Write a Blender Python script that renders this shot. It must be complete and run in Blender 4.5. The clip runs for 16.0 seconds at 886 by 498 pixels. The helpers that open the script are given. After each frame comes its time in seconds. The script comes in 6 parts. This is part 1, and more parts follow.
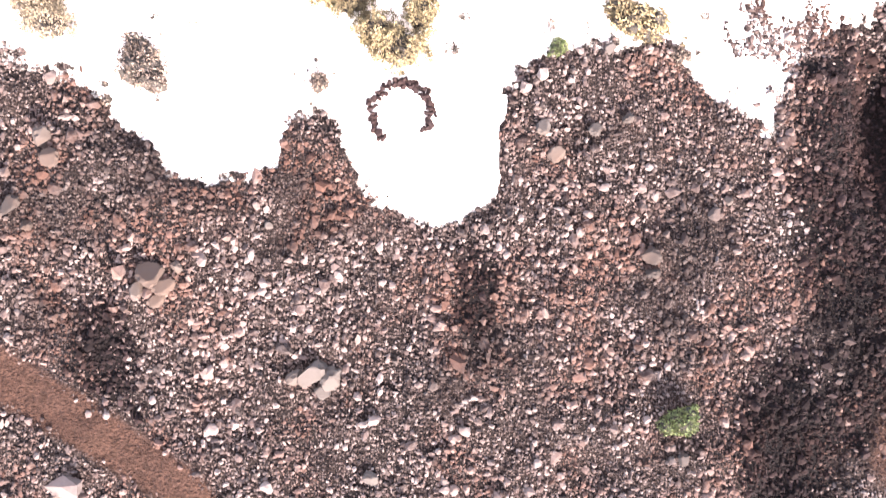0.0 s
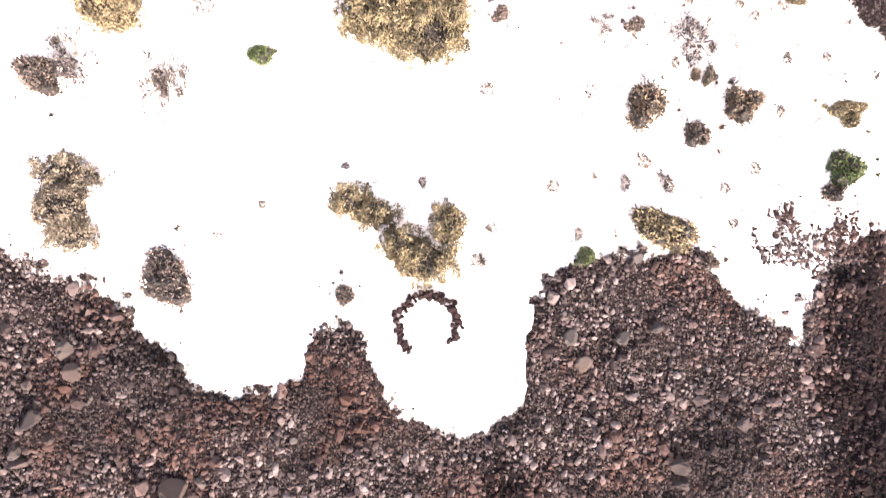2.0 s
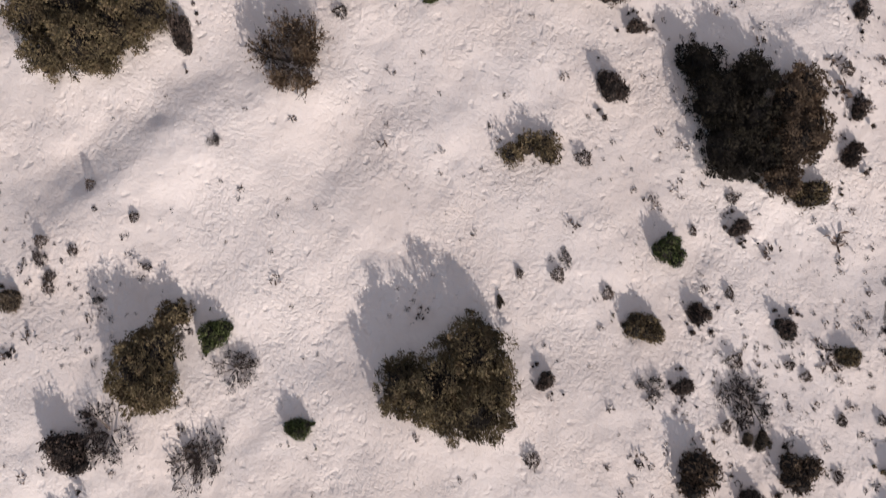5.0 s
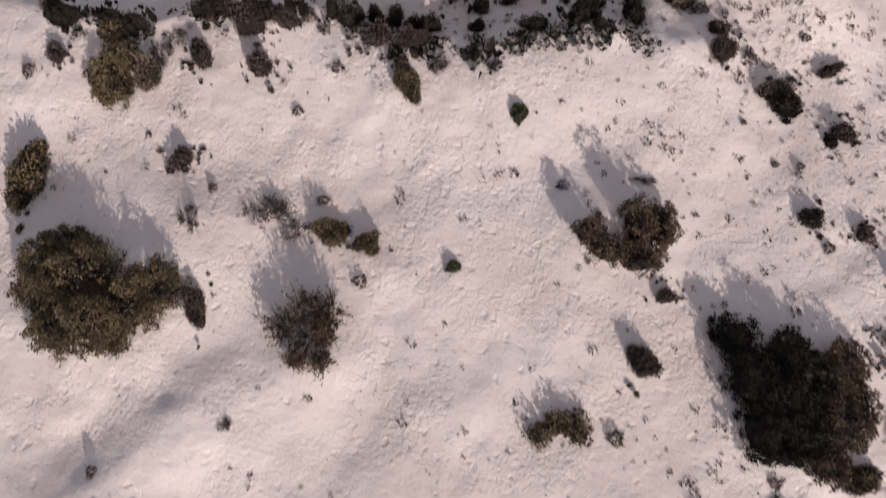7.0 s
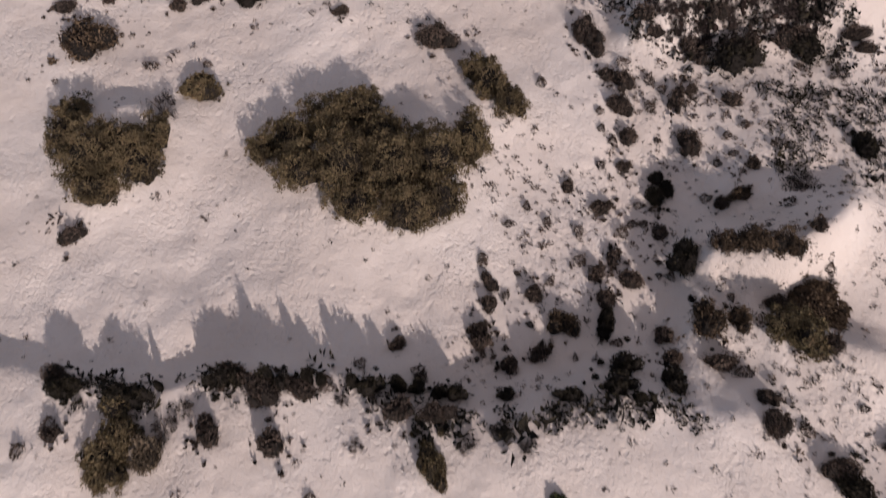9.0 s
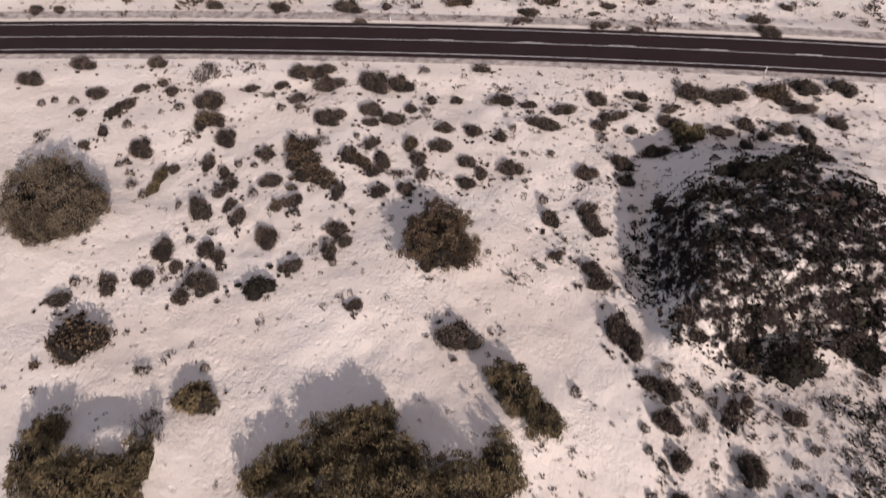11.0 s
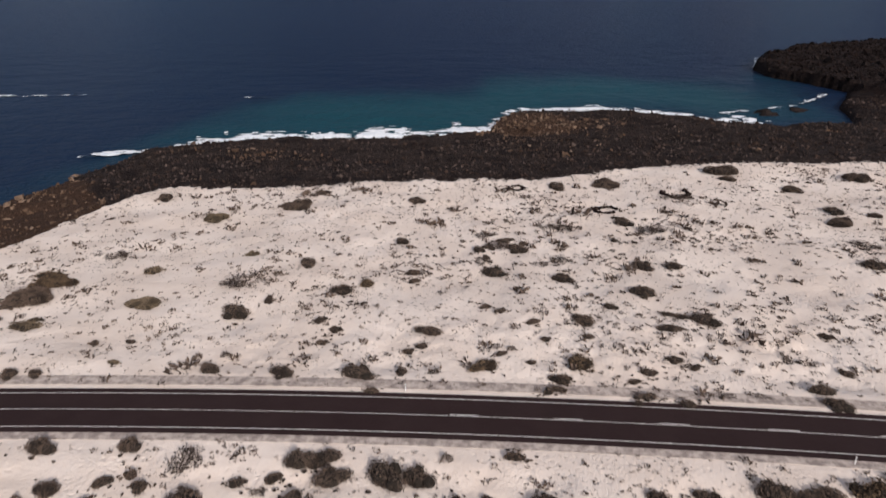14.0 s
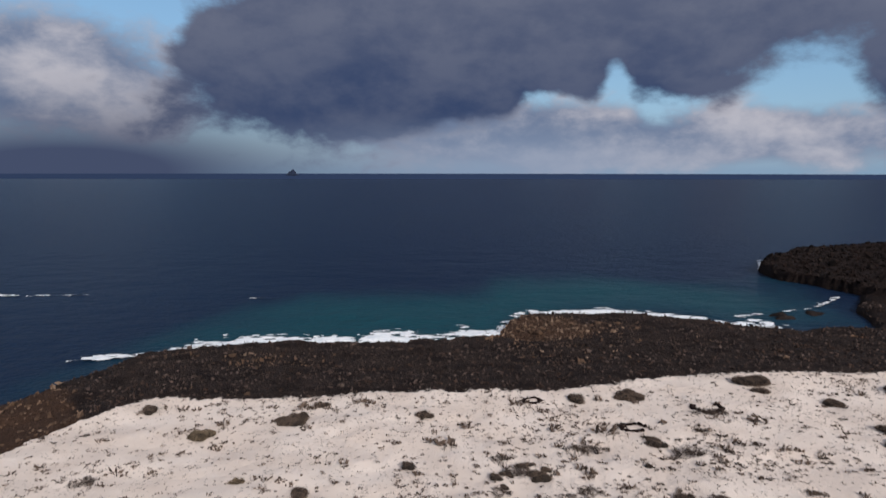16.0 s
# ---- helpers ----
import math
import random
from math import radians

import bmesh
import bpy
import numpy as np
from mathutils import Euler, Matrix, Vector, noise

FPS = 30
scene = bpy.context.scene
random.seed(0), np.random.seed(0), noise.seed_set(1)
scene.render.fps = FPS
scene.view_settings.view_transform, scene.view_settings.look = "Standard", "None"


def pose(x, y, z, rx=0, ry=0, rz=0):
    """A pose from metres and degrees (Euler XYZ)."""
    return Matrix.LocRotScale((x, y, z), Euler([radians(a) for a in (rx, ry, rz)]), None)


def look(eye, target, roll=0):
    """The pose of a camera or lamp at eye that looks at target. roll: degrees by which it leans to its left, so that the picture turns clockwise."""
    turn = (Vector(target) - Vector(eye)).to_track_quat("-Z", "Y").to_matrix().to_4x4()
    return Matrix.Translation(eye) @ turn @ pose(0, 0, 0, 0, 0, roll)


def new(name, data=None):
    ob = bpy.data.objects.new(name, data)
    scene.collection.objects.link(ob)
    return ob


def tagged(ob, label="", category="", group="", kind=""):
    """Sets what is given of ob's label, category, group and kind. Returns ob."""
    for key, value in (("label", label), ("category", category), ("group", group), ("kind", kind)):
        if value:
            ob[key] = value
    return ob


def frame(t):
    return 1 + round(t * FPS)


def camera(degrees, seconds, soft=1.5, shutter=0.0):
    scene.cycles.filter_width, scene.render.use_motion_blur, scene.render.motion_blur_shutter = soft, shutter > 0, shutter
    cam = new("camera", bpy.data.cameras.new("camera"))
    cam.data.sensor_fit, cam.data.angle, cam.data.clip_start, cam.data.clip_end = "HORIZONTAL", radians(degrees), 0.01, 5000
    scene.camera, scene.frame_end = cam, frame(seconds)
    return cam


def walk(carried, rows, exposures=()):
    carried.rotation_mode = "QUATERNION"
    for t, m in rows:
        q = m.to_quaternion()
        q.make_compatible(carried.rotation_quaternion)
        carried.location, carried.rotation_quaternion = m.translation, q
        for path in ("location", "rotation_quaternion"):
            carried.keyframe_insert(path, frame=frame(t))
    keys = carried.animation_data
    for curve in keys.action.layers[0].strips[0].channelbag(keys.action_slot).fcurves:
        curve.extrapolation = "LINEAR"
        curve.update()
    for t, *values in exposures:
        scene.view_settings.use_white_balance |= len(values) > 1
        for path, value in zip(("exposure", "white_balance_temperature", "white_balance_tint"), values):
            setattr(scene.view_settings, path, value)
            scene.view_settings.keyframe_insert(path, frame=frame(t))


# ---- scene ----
cam = camera(66.3, 16.0, soft=1.25, shutter=0.4)
# seconds, eye in metres, turn in degrees (0, 0, 0 looks straight down with +y up in the picture)
PATH = [
    (0.0, 0.00, 0.00, 51.00, -0.26, -0.50, 0.00),
    (0.5, -0.48, 3.84, 50.86, -0.23, -0.52, 0.01),
    (1.0, -0.98, 7.69, 50.72, 0.05, -0.52, -0.03),
    (1.5, -1.46, 11.50, 50.60, 0.17, -0.52, -0.01),
    (2.0, -1.96, 15.28, 50.48, 0.20, -0.52, -0.02),
    (2.5, -2.46, 19.05, 50.33, 0.37, -0.53, -0.00),
    (3.0, -2.93, 22.83, 50.21, 1.25, -0.53, -0.02),
    (3.5, -3.42, 26.63, 50.15, 2.47, -0.49, -0.03),
    (3.7, -3.61, 28.12, 50.13, 2.83, -0.48, -0.04),
    (5.8, -5.44, 43.32, 49.67, 7.56, -0.25, -0.29),
    (6.0, -5.57, 44.77, 49.65, 8.06, -0.25, -0.26),
    (6.5, -5.93, 48.40, 49.60, 9.54, -0.22, -0.19),
    (7.0, -6.27, 52.11, 49.58, 12.28, -0.17, -0.13),
    (7.5, -6.65, 55.90, 49.60, 16.36, -0.05, -0.10),
    (8.0, -7.02, 59.64, 49.71, 20.14, 0.06, -0.08),
    (8.5, -7.45, 63.43, 49.82, 23.80, 0.18, -0.11),
    (9.0, -7.87, 67.18, 50.00, 27.72, 0.24, -0.10),
    (9.5, -8.28, 70.83, 50.21, 31.27, 0.28, -0.04),
    (10.0, -8.68, 74.39, 50.46, 35.27, 0.30, 0.05),
    (10.2, -8.86, 75.79, 50.54, 36.71, 0.31, 0.10),
    (12.3, -11.07, 89.09, 51.30, 53.18, 0.30, -0.12),
    (12.5, -11.28, 90.28, 51.33, 54.77, 0.27, -0.11),
    (13.0, -11.81, 93.26, 51.41, 58.97, 0.19, -0.07),
    (13.5, -12.29, 96.17, 51.49, 63.07, 0.12, -0.02),
    (14.0, -12.70, 99.14, 51.59, 67.06, 0.09, 0.03),
    (14.5, -13.04, 102.02, 51.68, 71.18, -0.04, 0.12),
    (15.0, -13.41, 104.80, 51.73, 75.16, -0.07, 0.22),
    (15.5, -13.79, 107.52, 51.78, 79.39, -0.08, 0.29),
    (16.0, -14.14, 110.19, 51.76, 83.46, -0.06, 0.36),
]
EXPOSURE = [
    (0.0, 3.74, 6500, 18), (1.0, 3.59, 6500, 18), (1.5, 3.34, 6500, 18), (2.0, 2.99, 6500, 18), (2.5, 1.66, 6400, 17), (3.0, 0.58, 6300, 16),
    (3.5, 0.19, 6200, 15), (6.0, -0.28, 6300, 20), (7.0, -0.35, 6400, 22), (8.0, -0.52, 6500, 23), (9.0, -0.60, 6500, 23), (10.0, -0.40, 6500, 22), (13.0, -0.12, 6600, 17), (15.0, -0.27, 6450, 15), (16.0, -0.23, 6400, 14),
]
walk(cam, [(t, pose(x, y, z, rx, ry, rz)) for t, x, y, z, rx, ry, rz in PATH], EXPOSURE)

# ---- world, sun ----
SUN_AZ, SUN_EL = 155.0, 25.0      # degrees: compass bearing that the sun stands at (0 = +y, clockwise), height
world = bpy.data.worlds.new("sky")
scene.world = world
world.use_nodes = True
W = world.node_tree


def wn(kind, **values):
    node = W.nodes.new(kind)
    for key, value in values.items():
        node.inputs[key].default_value = value
    return node


def wmath(op, a, b=None, clamp=False):
    node = W.nodes.new("ShaderNodeMath")
    node.operation, node.use_clamp = op, clamp
    for slot, v in enumerate((a, b)):
        if v is None:
            continue
        if isinstance(v, (int, float)):
            node.inputs[slot].default_value = v
        else:
            W.links.new(v, node.inputs[slot])
    return node.outputs[0]


def wmix(fac, a, b):
    node = W.nodes.new("ShaderNodeMix")
    node.data_type = "RGBA"
    for slot, v in ((0, fac), (6, a), (7, b)):
        if isinstance(v, (int, float, tuple)):
            node.inputs[slot].default_value = v
        else:
            W.links.new(v, node.inputs[slot])
    return node.outputs[2]


def wramp(value, lo, hi):
    node = W.nodes.new("ShaderNodeMapRange")
    node.interpolation_type = "SMOOTHSTEP"
    W.links.new(value, node.inputs[0])
    node.inputs[1].default_value, node.inputs[2].default_value = lo, hi
    return node.outputs[0]


W.nodes.clear()
sky = W.nodes.new("ShaderNodeTexSky")
sky.sky_type, sky.sun_disc = "NISHITA", False
sky.sun_elevation, sky.sun_rotation = radians(SUN_EL), radians(SUN_AZ)
coord = W.nodes.new("ShaderNodeTexCoord")
split = W.nodes.new("ShaderNodeSeparateXYZ")
W.links.new(coord.outputs["Generated"], split.inputs[0])
dx, dy, dz = split.outputs
# bearing and height of a direction, in degrees
bearing = wmath("MULTIPLY", wmath("ARCTAN2", dx, dy), 57.2958)
rise = wmath("MULTIPLY", wmath("ARCSINE", dz), 57.2958)
layer = W.nodes.new("ShaderNodeCombineXYZ")
W.links.new(bearing, layer.inputs[0])
W.links.new(wmath("MULTIPLY", rise, 1.7), layer.inputs[1])


def wnoise(scale, detail, rough, distort, shift=0.0):
    node = wn("ShaderNodeTexNoise", Scale=scale, Detail=detail, Roughness=rough, Distortion=distort)
    move = W.nodes.new("ShaderNodeVectorMath")
    move.inputs[1].default_value = (shift, shift, shift)
    W.links.new(layer.outputs[0], move.inputs[0])
    W.links.new(move.outputs[0], node.inputs["Vector"])
    return node.outputs[0]


big, mid, small = wnoise(0.05, 6.0, 0.55, 0.4), wnoise(0.12, 7.0, 0.56, 0.15, 40.0), wnoise(0.34, 6.0, 0.60, 0.15, 90.0)


def bank(az, el, wide, high):
    """A soft bank of cloud round a bearing and a height."""
    u = wmath("DIVIDE", wmath("SUBTRACT", bearing, az), wide)
    v = wmath("DIVIDE", wmath("SUBTRACT", rise, el), high)
    return wmath("EXPONENT", wmath("MULTIPLY", wmath("ADD", wmath("MULTIPLY", u, u), wmath("MULTIPLY", v, v)), -1.0))


def total(*terms):
    out = terms[0]
    for term in terms[1:]:
        out = wmath("ADD", out, term)
    return out


ragged = wmath("MULTIPLY", wmath("SUBTRACT", mid, 0.5), 1.7)
ragged = wmath("ADD", ragged, wmath("MULTIPLY", wmath("SUBTRACT", small, 0.5), 0.35))
# the broad grey rain cloud over the middle of the sea, with a second one east of it and blue gaps
heavy = total(wmath("MULTIPLY", bank(-11.0, 8.8, 10.5, 6.4), 1.6), wmath("MULTIPLY", bank(3.0, 11.0, 8.0, 6.6), 1.4), wmath("MULTIPLY", bank(16.0, 11.4, 6.0, 6.0), 1.4), wmath("MULTIPLY", bank(24.0, 14.0, 7.0, 5.0), 1.3), wmath("MULTIPLY", bank(34.0, 15.5, 6.0, 3.5), 0.9),
              wmath("MULTIPLY", bank(34.5, 6.5, 4.0, 3.6), 0.9), wmath("MULTIPLY", bank(-29.0, 12.3, 6.5, 2.4), -1.3), wmath("MULTIPLY", bank(13.7, 8.0, 1.3, 3.4), -0.75), wmath("MULTIPLY", bank(8.6, 5.0, 2.4, 1.8), -0.5), wmath("MULTIPLY", wramp(rise, 15.0, 26.0), 0.9), ragged)
heavy_cover = wramp(heavy, 0.30, 0.70)
white = total(wmath("MULTIPLY", bank(-31.0, 7.0, 11.0, 4.4), 1.25), wmath("MULTIPLY", bank(24.0, 2.6, 24.0, 2.6), 0.95), wmath("MULTIPLY", bank(2.0, 3.5, 12.0, 3.0), 0.9), wmath("MULTIPLY", big, 0.35), ragged)
white_cover = wramp(white, 0.40, 0.90)
shine = wramp(wmath("ADD", mid, wmath("MULTIPLY", small, 0.4)), 0.50, 0.90)
bright = wmix(shine, (1.15, 1.55, 2.35, 1), (3.9, 3.9, 4.2, 1))
tops = wmath("ADD", wmath("MULTIPLY", shine, 0.55), wmath("MULTIPLY", wramp(wmath("ADD", rise, wmath("MULTIPLY", big, 9.0)), 9.0, 21.0), 0.75), True)
dark = wmix(tops, (0.27, 0.46, 1.02, 1), (0.98, 1.14, 1.62, 1))
blue = wmix(0.65, sky.outputs[0], (1.2, 2.9, 4.7, 1))
over = wmix(heavy_cover, wmix(white_cover, blue, bright), dark)
# overhead and behind, the cloud is broken and bright
broken = wmix(wramp(mid, 0.34, 0.54), blue, (3.45, 3.15, 3.2, 1))
over = wmix(wramp(rise, 20.0, 36.0), over, broken)
# pale mist low over the water under the gap in the cloud, rain under the western bank, and the far sea below the horizon
haze = wmath("MULTIPLY", wramp(rise, 5.0, 0.0), wmath("ADD", wmath("MULTIPLY", bank(5.0, 2.0, 17.0, 8.0), 0.75), 0.1))
misty = wmix(haze, over, (1.85, 2.4, 3.3, 1))
misty = wmix(wmath("MULTIPLY", bank(-29.0, 0.0, 18.0, 4.4), 1.15), misty, (0.45, 0.60, 1.06, 1))
below = wramp(dz, -0.0032, -0.0038)
final = wmix(below, misty, (0.23, 0.37, 0.76, 1))
back = wn("ShaderNodeBackground", Strength=0.15)
W.links.new(final, back.inputs[0])
wout = W.nodes.new("ShaderNodeOutputWorld")
W.links.new(back.outputs[0], wout.inputs[0])

sun_data = bpy.data.lights.new("sun", "SUN")
sun_data.energy, sun_data.angle, sun_data.color = 4.9, radians(0.6), (1.0, 0.94, 0.86)
sun = new("sun", sun_data)
a, e = radians(SUN_AZ), radians(SUN_EL)
sun.matrix_world = look((400 * math.sin(a) * math.cos(e), 400 * math.cos(a) * math.cos(e), 400 * math.sin(e)), (0, 0, 0))

# ---- materials ----
class Mat:
    """A principled material with a few short ways to wire nodes."""

    def __init__(self, name, rough=0.9, spec=0.3):
        self.mat = bpy.data.materials.new(name)
        self.mat.use_nodes = True
        self.t = self.mat.node_tree
        self.b = self.t.nodes["Principled BSDF"]
        self.b.inputs["Roughness"].default_value = rough
        self.b.inputs["Specular IOR Level"].default_value = spec
        self.where = self.t.nodes.new("ShaderNodeTexCoord").outputs["Object"]
        self.geo = self.t.nodes.new("ShaderNodeNewGeometry")

    def put(self, value, socket):
        if isinstance(value, bpy.types.NodeSocket):
            self.t.links.new(value, socket)
        else:
            socket.default_value = value

    def noise(self, scale, detail=4.0, rough=0.55, distort=0.0, at=None):
        n = self.t.nodes.new("ShaderNodeTexNoise")
        n.inputs["Scale"].default_value, n.inputs["Detail"].default_value = scale, detail
        n.inputs["Roughness"].default_value, n.inputs["Distortion"].default_value = rough, distort
        self.t.links.new(at or self.geo.outputs["Position"], n.inputs["Vector"])
        return n.outputs[0]

    def cells(self, scale, at=None):
        n = self.t.nodes.new("ShaderNodeTexVoronoi")
        n.inputs["Scale"].default_value = scale
        self.t.links.new(at or self.geo.outputs["Position"], n.inputs["Vector"])
        return n.outputs[0], n.outputs[1]

    def ramp(self, value, lo, hi, a=0.0, b=1.0):
        n = self.t.nodes.new("ShaderNodeMapRange")
        n.interpolation_type = "SMOOTHSTEP"
        for slot, v in enumerate((value, lo, hi, a, b)):
            self.put(v, n.inputs[slot])
        return n.outputs[0]

    def math(self, op, a, b=0.0):
        n = self.t.nodes.new("ShaderNodeMath")
        n.operation = op
        self.put(a, n.inputs[0]), self.put(b, n.inputs[1])
        return n.outputs[0]

    def mix(self, fac, a, b, blend="MIX"):
        n = self.t.nodes.new("ShaderNodeMix")
        n.data_type, n.blend_type = "RGBA", blend
        for slot, v in ((0, fac), (6, a), (7, b)):
            self.put((*v, 1.0) if isinstance(v, tuple) and len(v) == 3 else v, n.inputs[slot])
        return n.outputs[2]

    def attribute(self, name):
        n = self.t.nodes.new("ShaderNodeAttribute")
        n.attribute_name = name
        return n.outputs["Fac"]

    def island(self):
        return self.geo.outputs["Random Per Island"]

    def random(self):
        return self.t.nodes.new("ShaderNodeObjectInfo").outputs["Random"]

    def colour(self, value):
        self.put((*value, 1.0) if isinstance(value, tuple) else value, self.b.inputs["Base Color"])
        return self

    def bump(self, height, strength=0.5, distance=0.1):
        n = self.t.nodes.new("ShaderNodeBump")
        n.inputs["Strength"].default_value, n.inputs["Distance"].default_value = strength, distance
        self.t.links.new(height, n.inputs["Height"])
        self.t.links.new(n.outputs[0], self.b.inputs["Normal"])
        return self


def ground_material():
    m = Mat("sand_and_lava_ground", 0.97, 0.05)
    broad, fine, grain = m.noise(0.07, 4), m.noise(0.9, 5, 0.65), m.noise(9.0, 4, 0.7)
    sand = m.mix(m.ramp(broad, 0.35, 0.65), (0.665, 0.57, 0.495), (0.74, 0.65, 0.575))
    sand = m.mix(m.ramp(fine, 0.52, 0.82, 0.0, 0.35), sand, (0.50, 0.42, 0.365))
    sand = m.mix(m.ramp(grain, 0.62, 0.80, 0.0, 0.25), sand, (0.34, 0.28, 0.24))
    # lava soil: grey to rust with pale dust
    patch, rubble = m.noise(0.16, 5, 0.6), m.noise(3.2, 6, 0.7)
    soil = m.mix(m.ramp(patch, 0.40, 0.62), (0.009, 0.0065, 0.006), (0.018, 0.0115, 0.010))
    soil = m.mix(m.ramp(rubble, 0.45, 0.75), m.mix(0.55, soil, (0.0035, 0.0022, 0.0022)), m.mix(0.4, soil, (0.075, 0.055, 0.047)))
    pebble, hue = m.cells(5.5)
    shade = m.t.nodes.new("ShaderNodeSeparateColor")
    m.put(hue, shade.inputs[0])
    grit = m.mix(m.ramp(shade.outputs[0], 0.25, 0.95), (0.005, 0.0030, 0.0029), (0.074, 0.053, 0.047))
    soil = m.mix(m.ramp(pebble, 0.30, 0.62, 0.85, 0.0), soil, grit)
    soil = m.mix(m.ramp(m.attribute("dark_lava"), 0.15, 0.5, 0.0, 0.95), soil, (0.0040, 0.0028, 0.0028))
    weathered = m.mix(m.ramp(rubble, 0.35, 0.68), (0.009, 0.007, 0.007), (0.062, 0.046, 0.040))
    soil = m.mix(m.attribute("coastal"), soil, m.mix(m.ramp(patch, 0.45, 0.62, 0.0, 0.7), weathered, (0.012, 0.009, 0.009)))
    earth = m.mix(m.ramp(rubble, 0.3, 0.7), (0.016, 0.0085, 0.0065), (0.046, 0.024, 0.017))
    earth = m.mix(m.attribute("coastal"), earth, m.mix(m.ramp(rubble, 0.3, 0.7), (0.020, 0.012, 0.009), (0.105, 0.063, 0.043)))
    soil = m.mix(m.ramp(m.attribute("rust"), 0.25, 0.6), soil, earth)
    edge = m.math("ADD", m.attribute("lava"), m.math("MULTIPLY", m.math("SUBTRACT", m.noise(0.7, 6, 0.7), 0.5), 1.0))
    rocky = m.ramp(edge, 0.44, 0.56)
    m.colour(m.mix(rocky, sand, soil))
    # scattered pits and footprints, in trodden stretches, with smooth sand between them
    warp = m.t.nodes.new("ShaderNodeVectorMath")
    warp.operation = "MULTIPLY_ADD"
    blur = m.t.nodes.new("ShaderNodeTexNoise")
    blur.inputs["Scale"].default_value, blur.inputs["Detail"].default_value = 1.7, 3.0
    m.put(m.geo.outputs["Position"], blur.inputs["Vector"])
    m.put(blur.outputs[1], warp.inputs[0]), m.put((0.9, 0.9, 0.9), warp.inputs[1]), m.put(m.geo.outputs["Position"], warp.inputs[2])
    near, tint = m.cells(1.15, warp.outputs[0])
    pick = m.t.nodes.new("ShaderNodeSeparateColor")
    m.put(tint, pick.inputs[0])
    trodden = m.ramp(m.noise(0.10, 3), 0.45, 0.60, 0.05, 1.0)
    prints = m.math("MULTIPLY", m.ramp(near, 0.0, 0.46, -0.30, 0.0), m.ramp(m.math("ADD", pick.outputs[0], m.math("MULTIPLY", trodden, 0.45)), 0.78, 0.95))
    close = m.cells(2.6, warp.outputs[0])[0]
    small = m.math("MULTIPLY", m.ramp(close, 0.0, 0.5, -0.16, 0.0), trodden)
    relief = m.math("ADD", m.math("MULTIPLY", fine, 0.5), m.math("MULTIPLY", grain, 0.12))
    relief = m.math("ADD", relief, m.math("ADD", prints, small))
    relief = m.math("ADD", relief, m.math("MULTIPLY", m.noise(2.6, 4, 0.6, 0.4), m.ramp(m.noise(0.16, 3), 0.40, 0.62, 0.05, 0.6)))
    rough_relief = m.math("SUBTRACT", m.math("MULTIPLY", m.math("ADD", rubble, patch), 2.2), m.math("MULTIPLY", pebble, 0.9))
    both = m.t.nodes.new("ShaderNodeMix")
    m.put(rocky, both.inputs[0]), m.put(relief, both.inputs[2]), m.put(rough_relief, both.inputs[3])
    return m.bump(both.outputs[0], 0.85, 0.30).mat


def stone_material(name, dark, mid, pale, rust=(0.17, 0.085, 0.06)):
    m = Mat(name, 0.95, 0.06)
    tone = m.island()
    c = m.mix(m.ramp(tone, 0.0, 0.75), dark, mid)
    c = m.mix(m.ramp(tone, 0.66, 0.95), c, pale)
    c = m.mix(m.ramp(m.noise(2.5, 5, 0.65), 0.35, 0.75, 0.0, 0.45), c, pale)
    patch = m.noise(0.12, 4, 0.6)
    c = m.mix(m.ramp(m.noise(0.085, 3, 0.5, 0.6), 0.50, 0.64, 0.0, 0.7), c, dark)
    c = m.mix(m.ramp(patch, 0.45, 0.64, 0.0, 0.6), c, rust)
    return m.colour(c).bump(m.noise(7.0, 5, 0.7), 0.6, 0.08).mat


def foliage_material(name, a, b, c):
    m = Mat(name, 0.85, 0.15)
    hue = m.mix(m.island(), a, b)
    hue = m.mix(m.ramp(m.noise(1.6, 4, 0.6), 0.48, 0.72), hue, c)
    hue = m.mix(m.math("MULTIPLY", m.random(), 0.35), hue, c)
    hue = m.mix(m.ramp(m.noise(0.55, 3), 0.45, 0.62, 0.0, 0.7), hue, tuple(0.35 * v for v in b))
    return m.colour(hue).bump(m.noise(14.0, 3), 0.4, 0.05).mat


def asphalt_material():
    m = Mat("asphalt", 0.95, 0.08)
    c = m.mix(m.noise(0.25, 4), (0.022, 0.0120, 0.0122), (0.034, 0.021, 0.0205))
    c = m.mix(m.ramp(m.noise(30.0, 3), 0.5, 0.8, 0.0, 0.35), c, (0.07, 0.062, 0.06))
    return m.colour(c).bump(m.noise(40.0, 3), 0.3, 0.01).mat


def verge_material():
    m = Mat("gritty_verge", 0.95, 0.15)
    c = m.mix(m.ramp(m.noise(0.8, 5, 0.65), 0.35, 0.65), (0.24, 0.20, 0.18), (0.50, 0.43, 0.38))
    return m.colour(c).bump(m.noise(12.0, 4), 0.5, 0.05).mat


def paint_material():
    m = Mat("road_paint", 0.7, 0.3)
    return m.colour(m.mix(m.ramp(m.noise(6.0, 5, 0.7), 0.40, 0.75, 0.0, 0.75), (0.66, 0.63, 0.60), (0.20, 0.18, 0.17))).mat


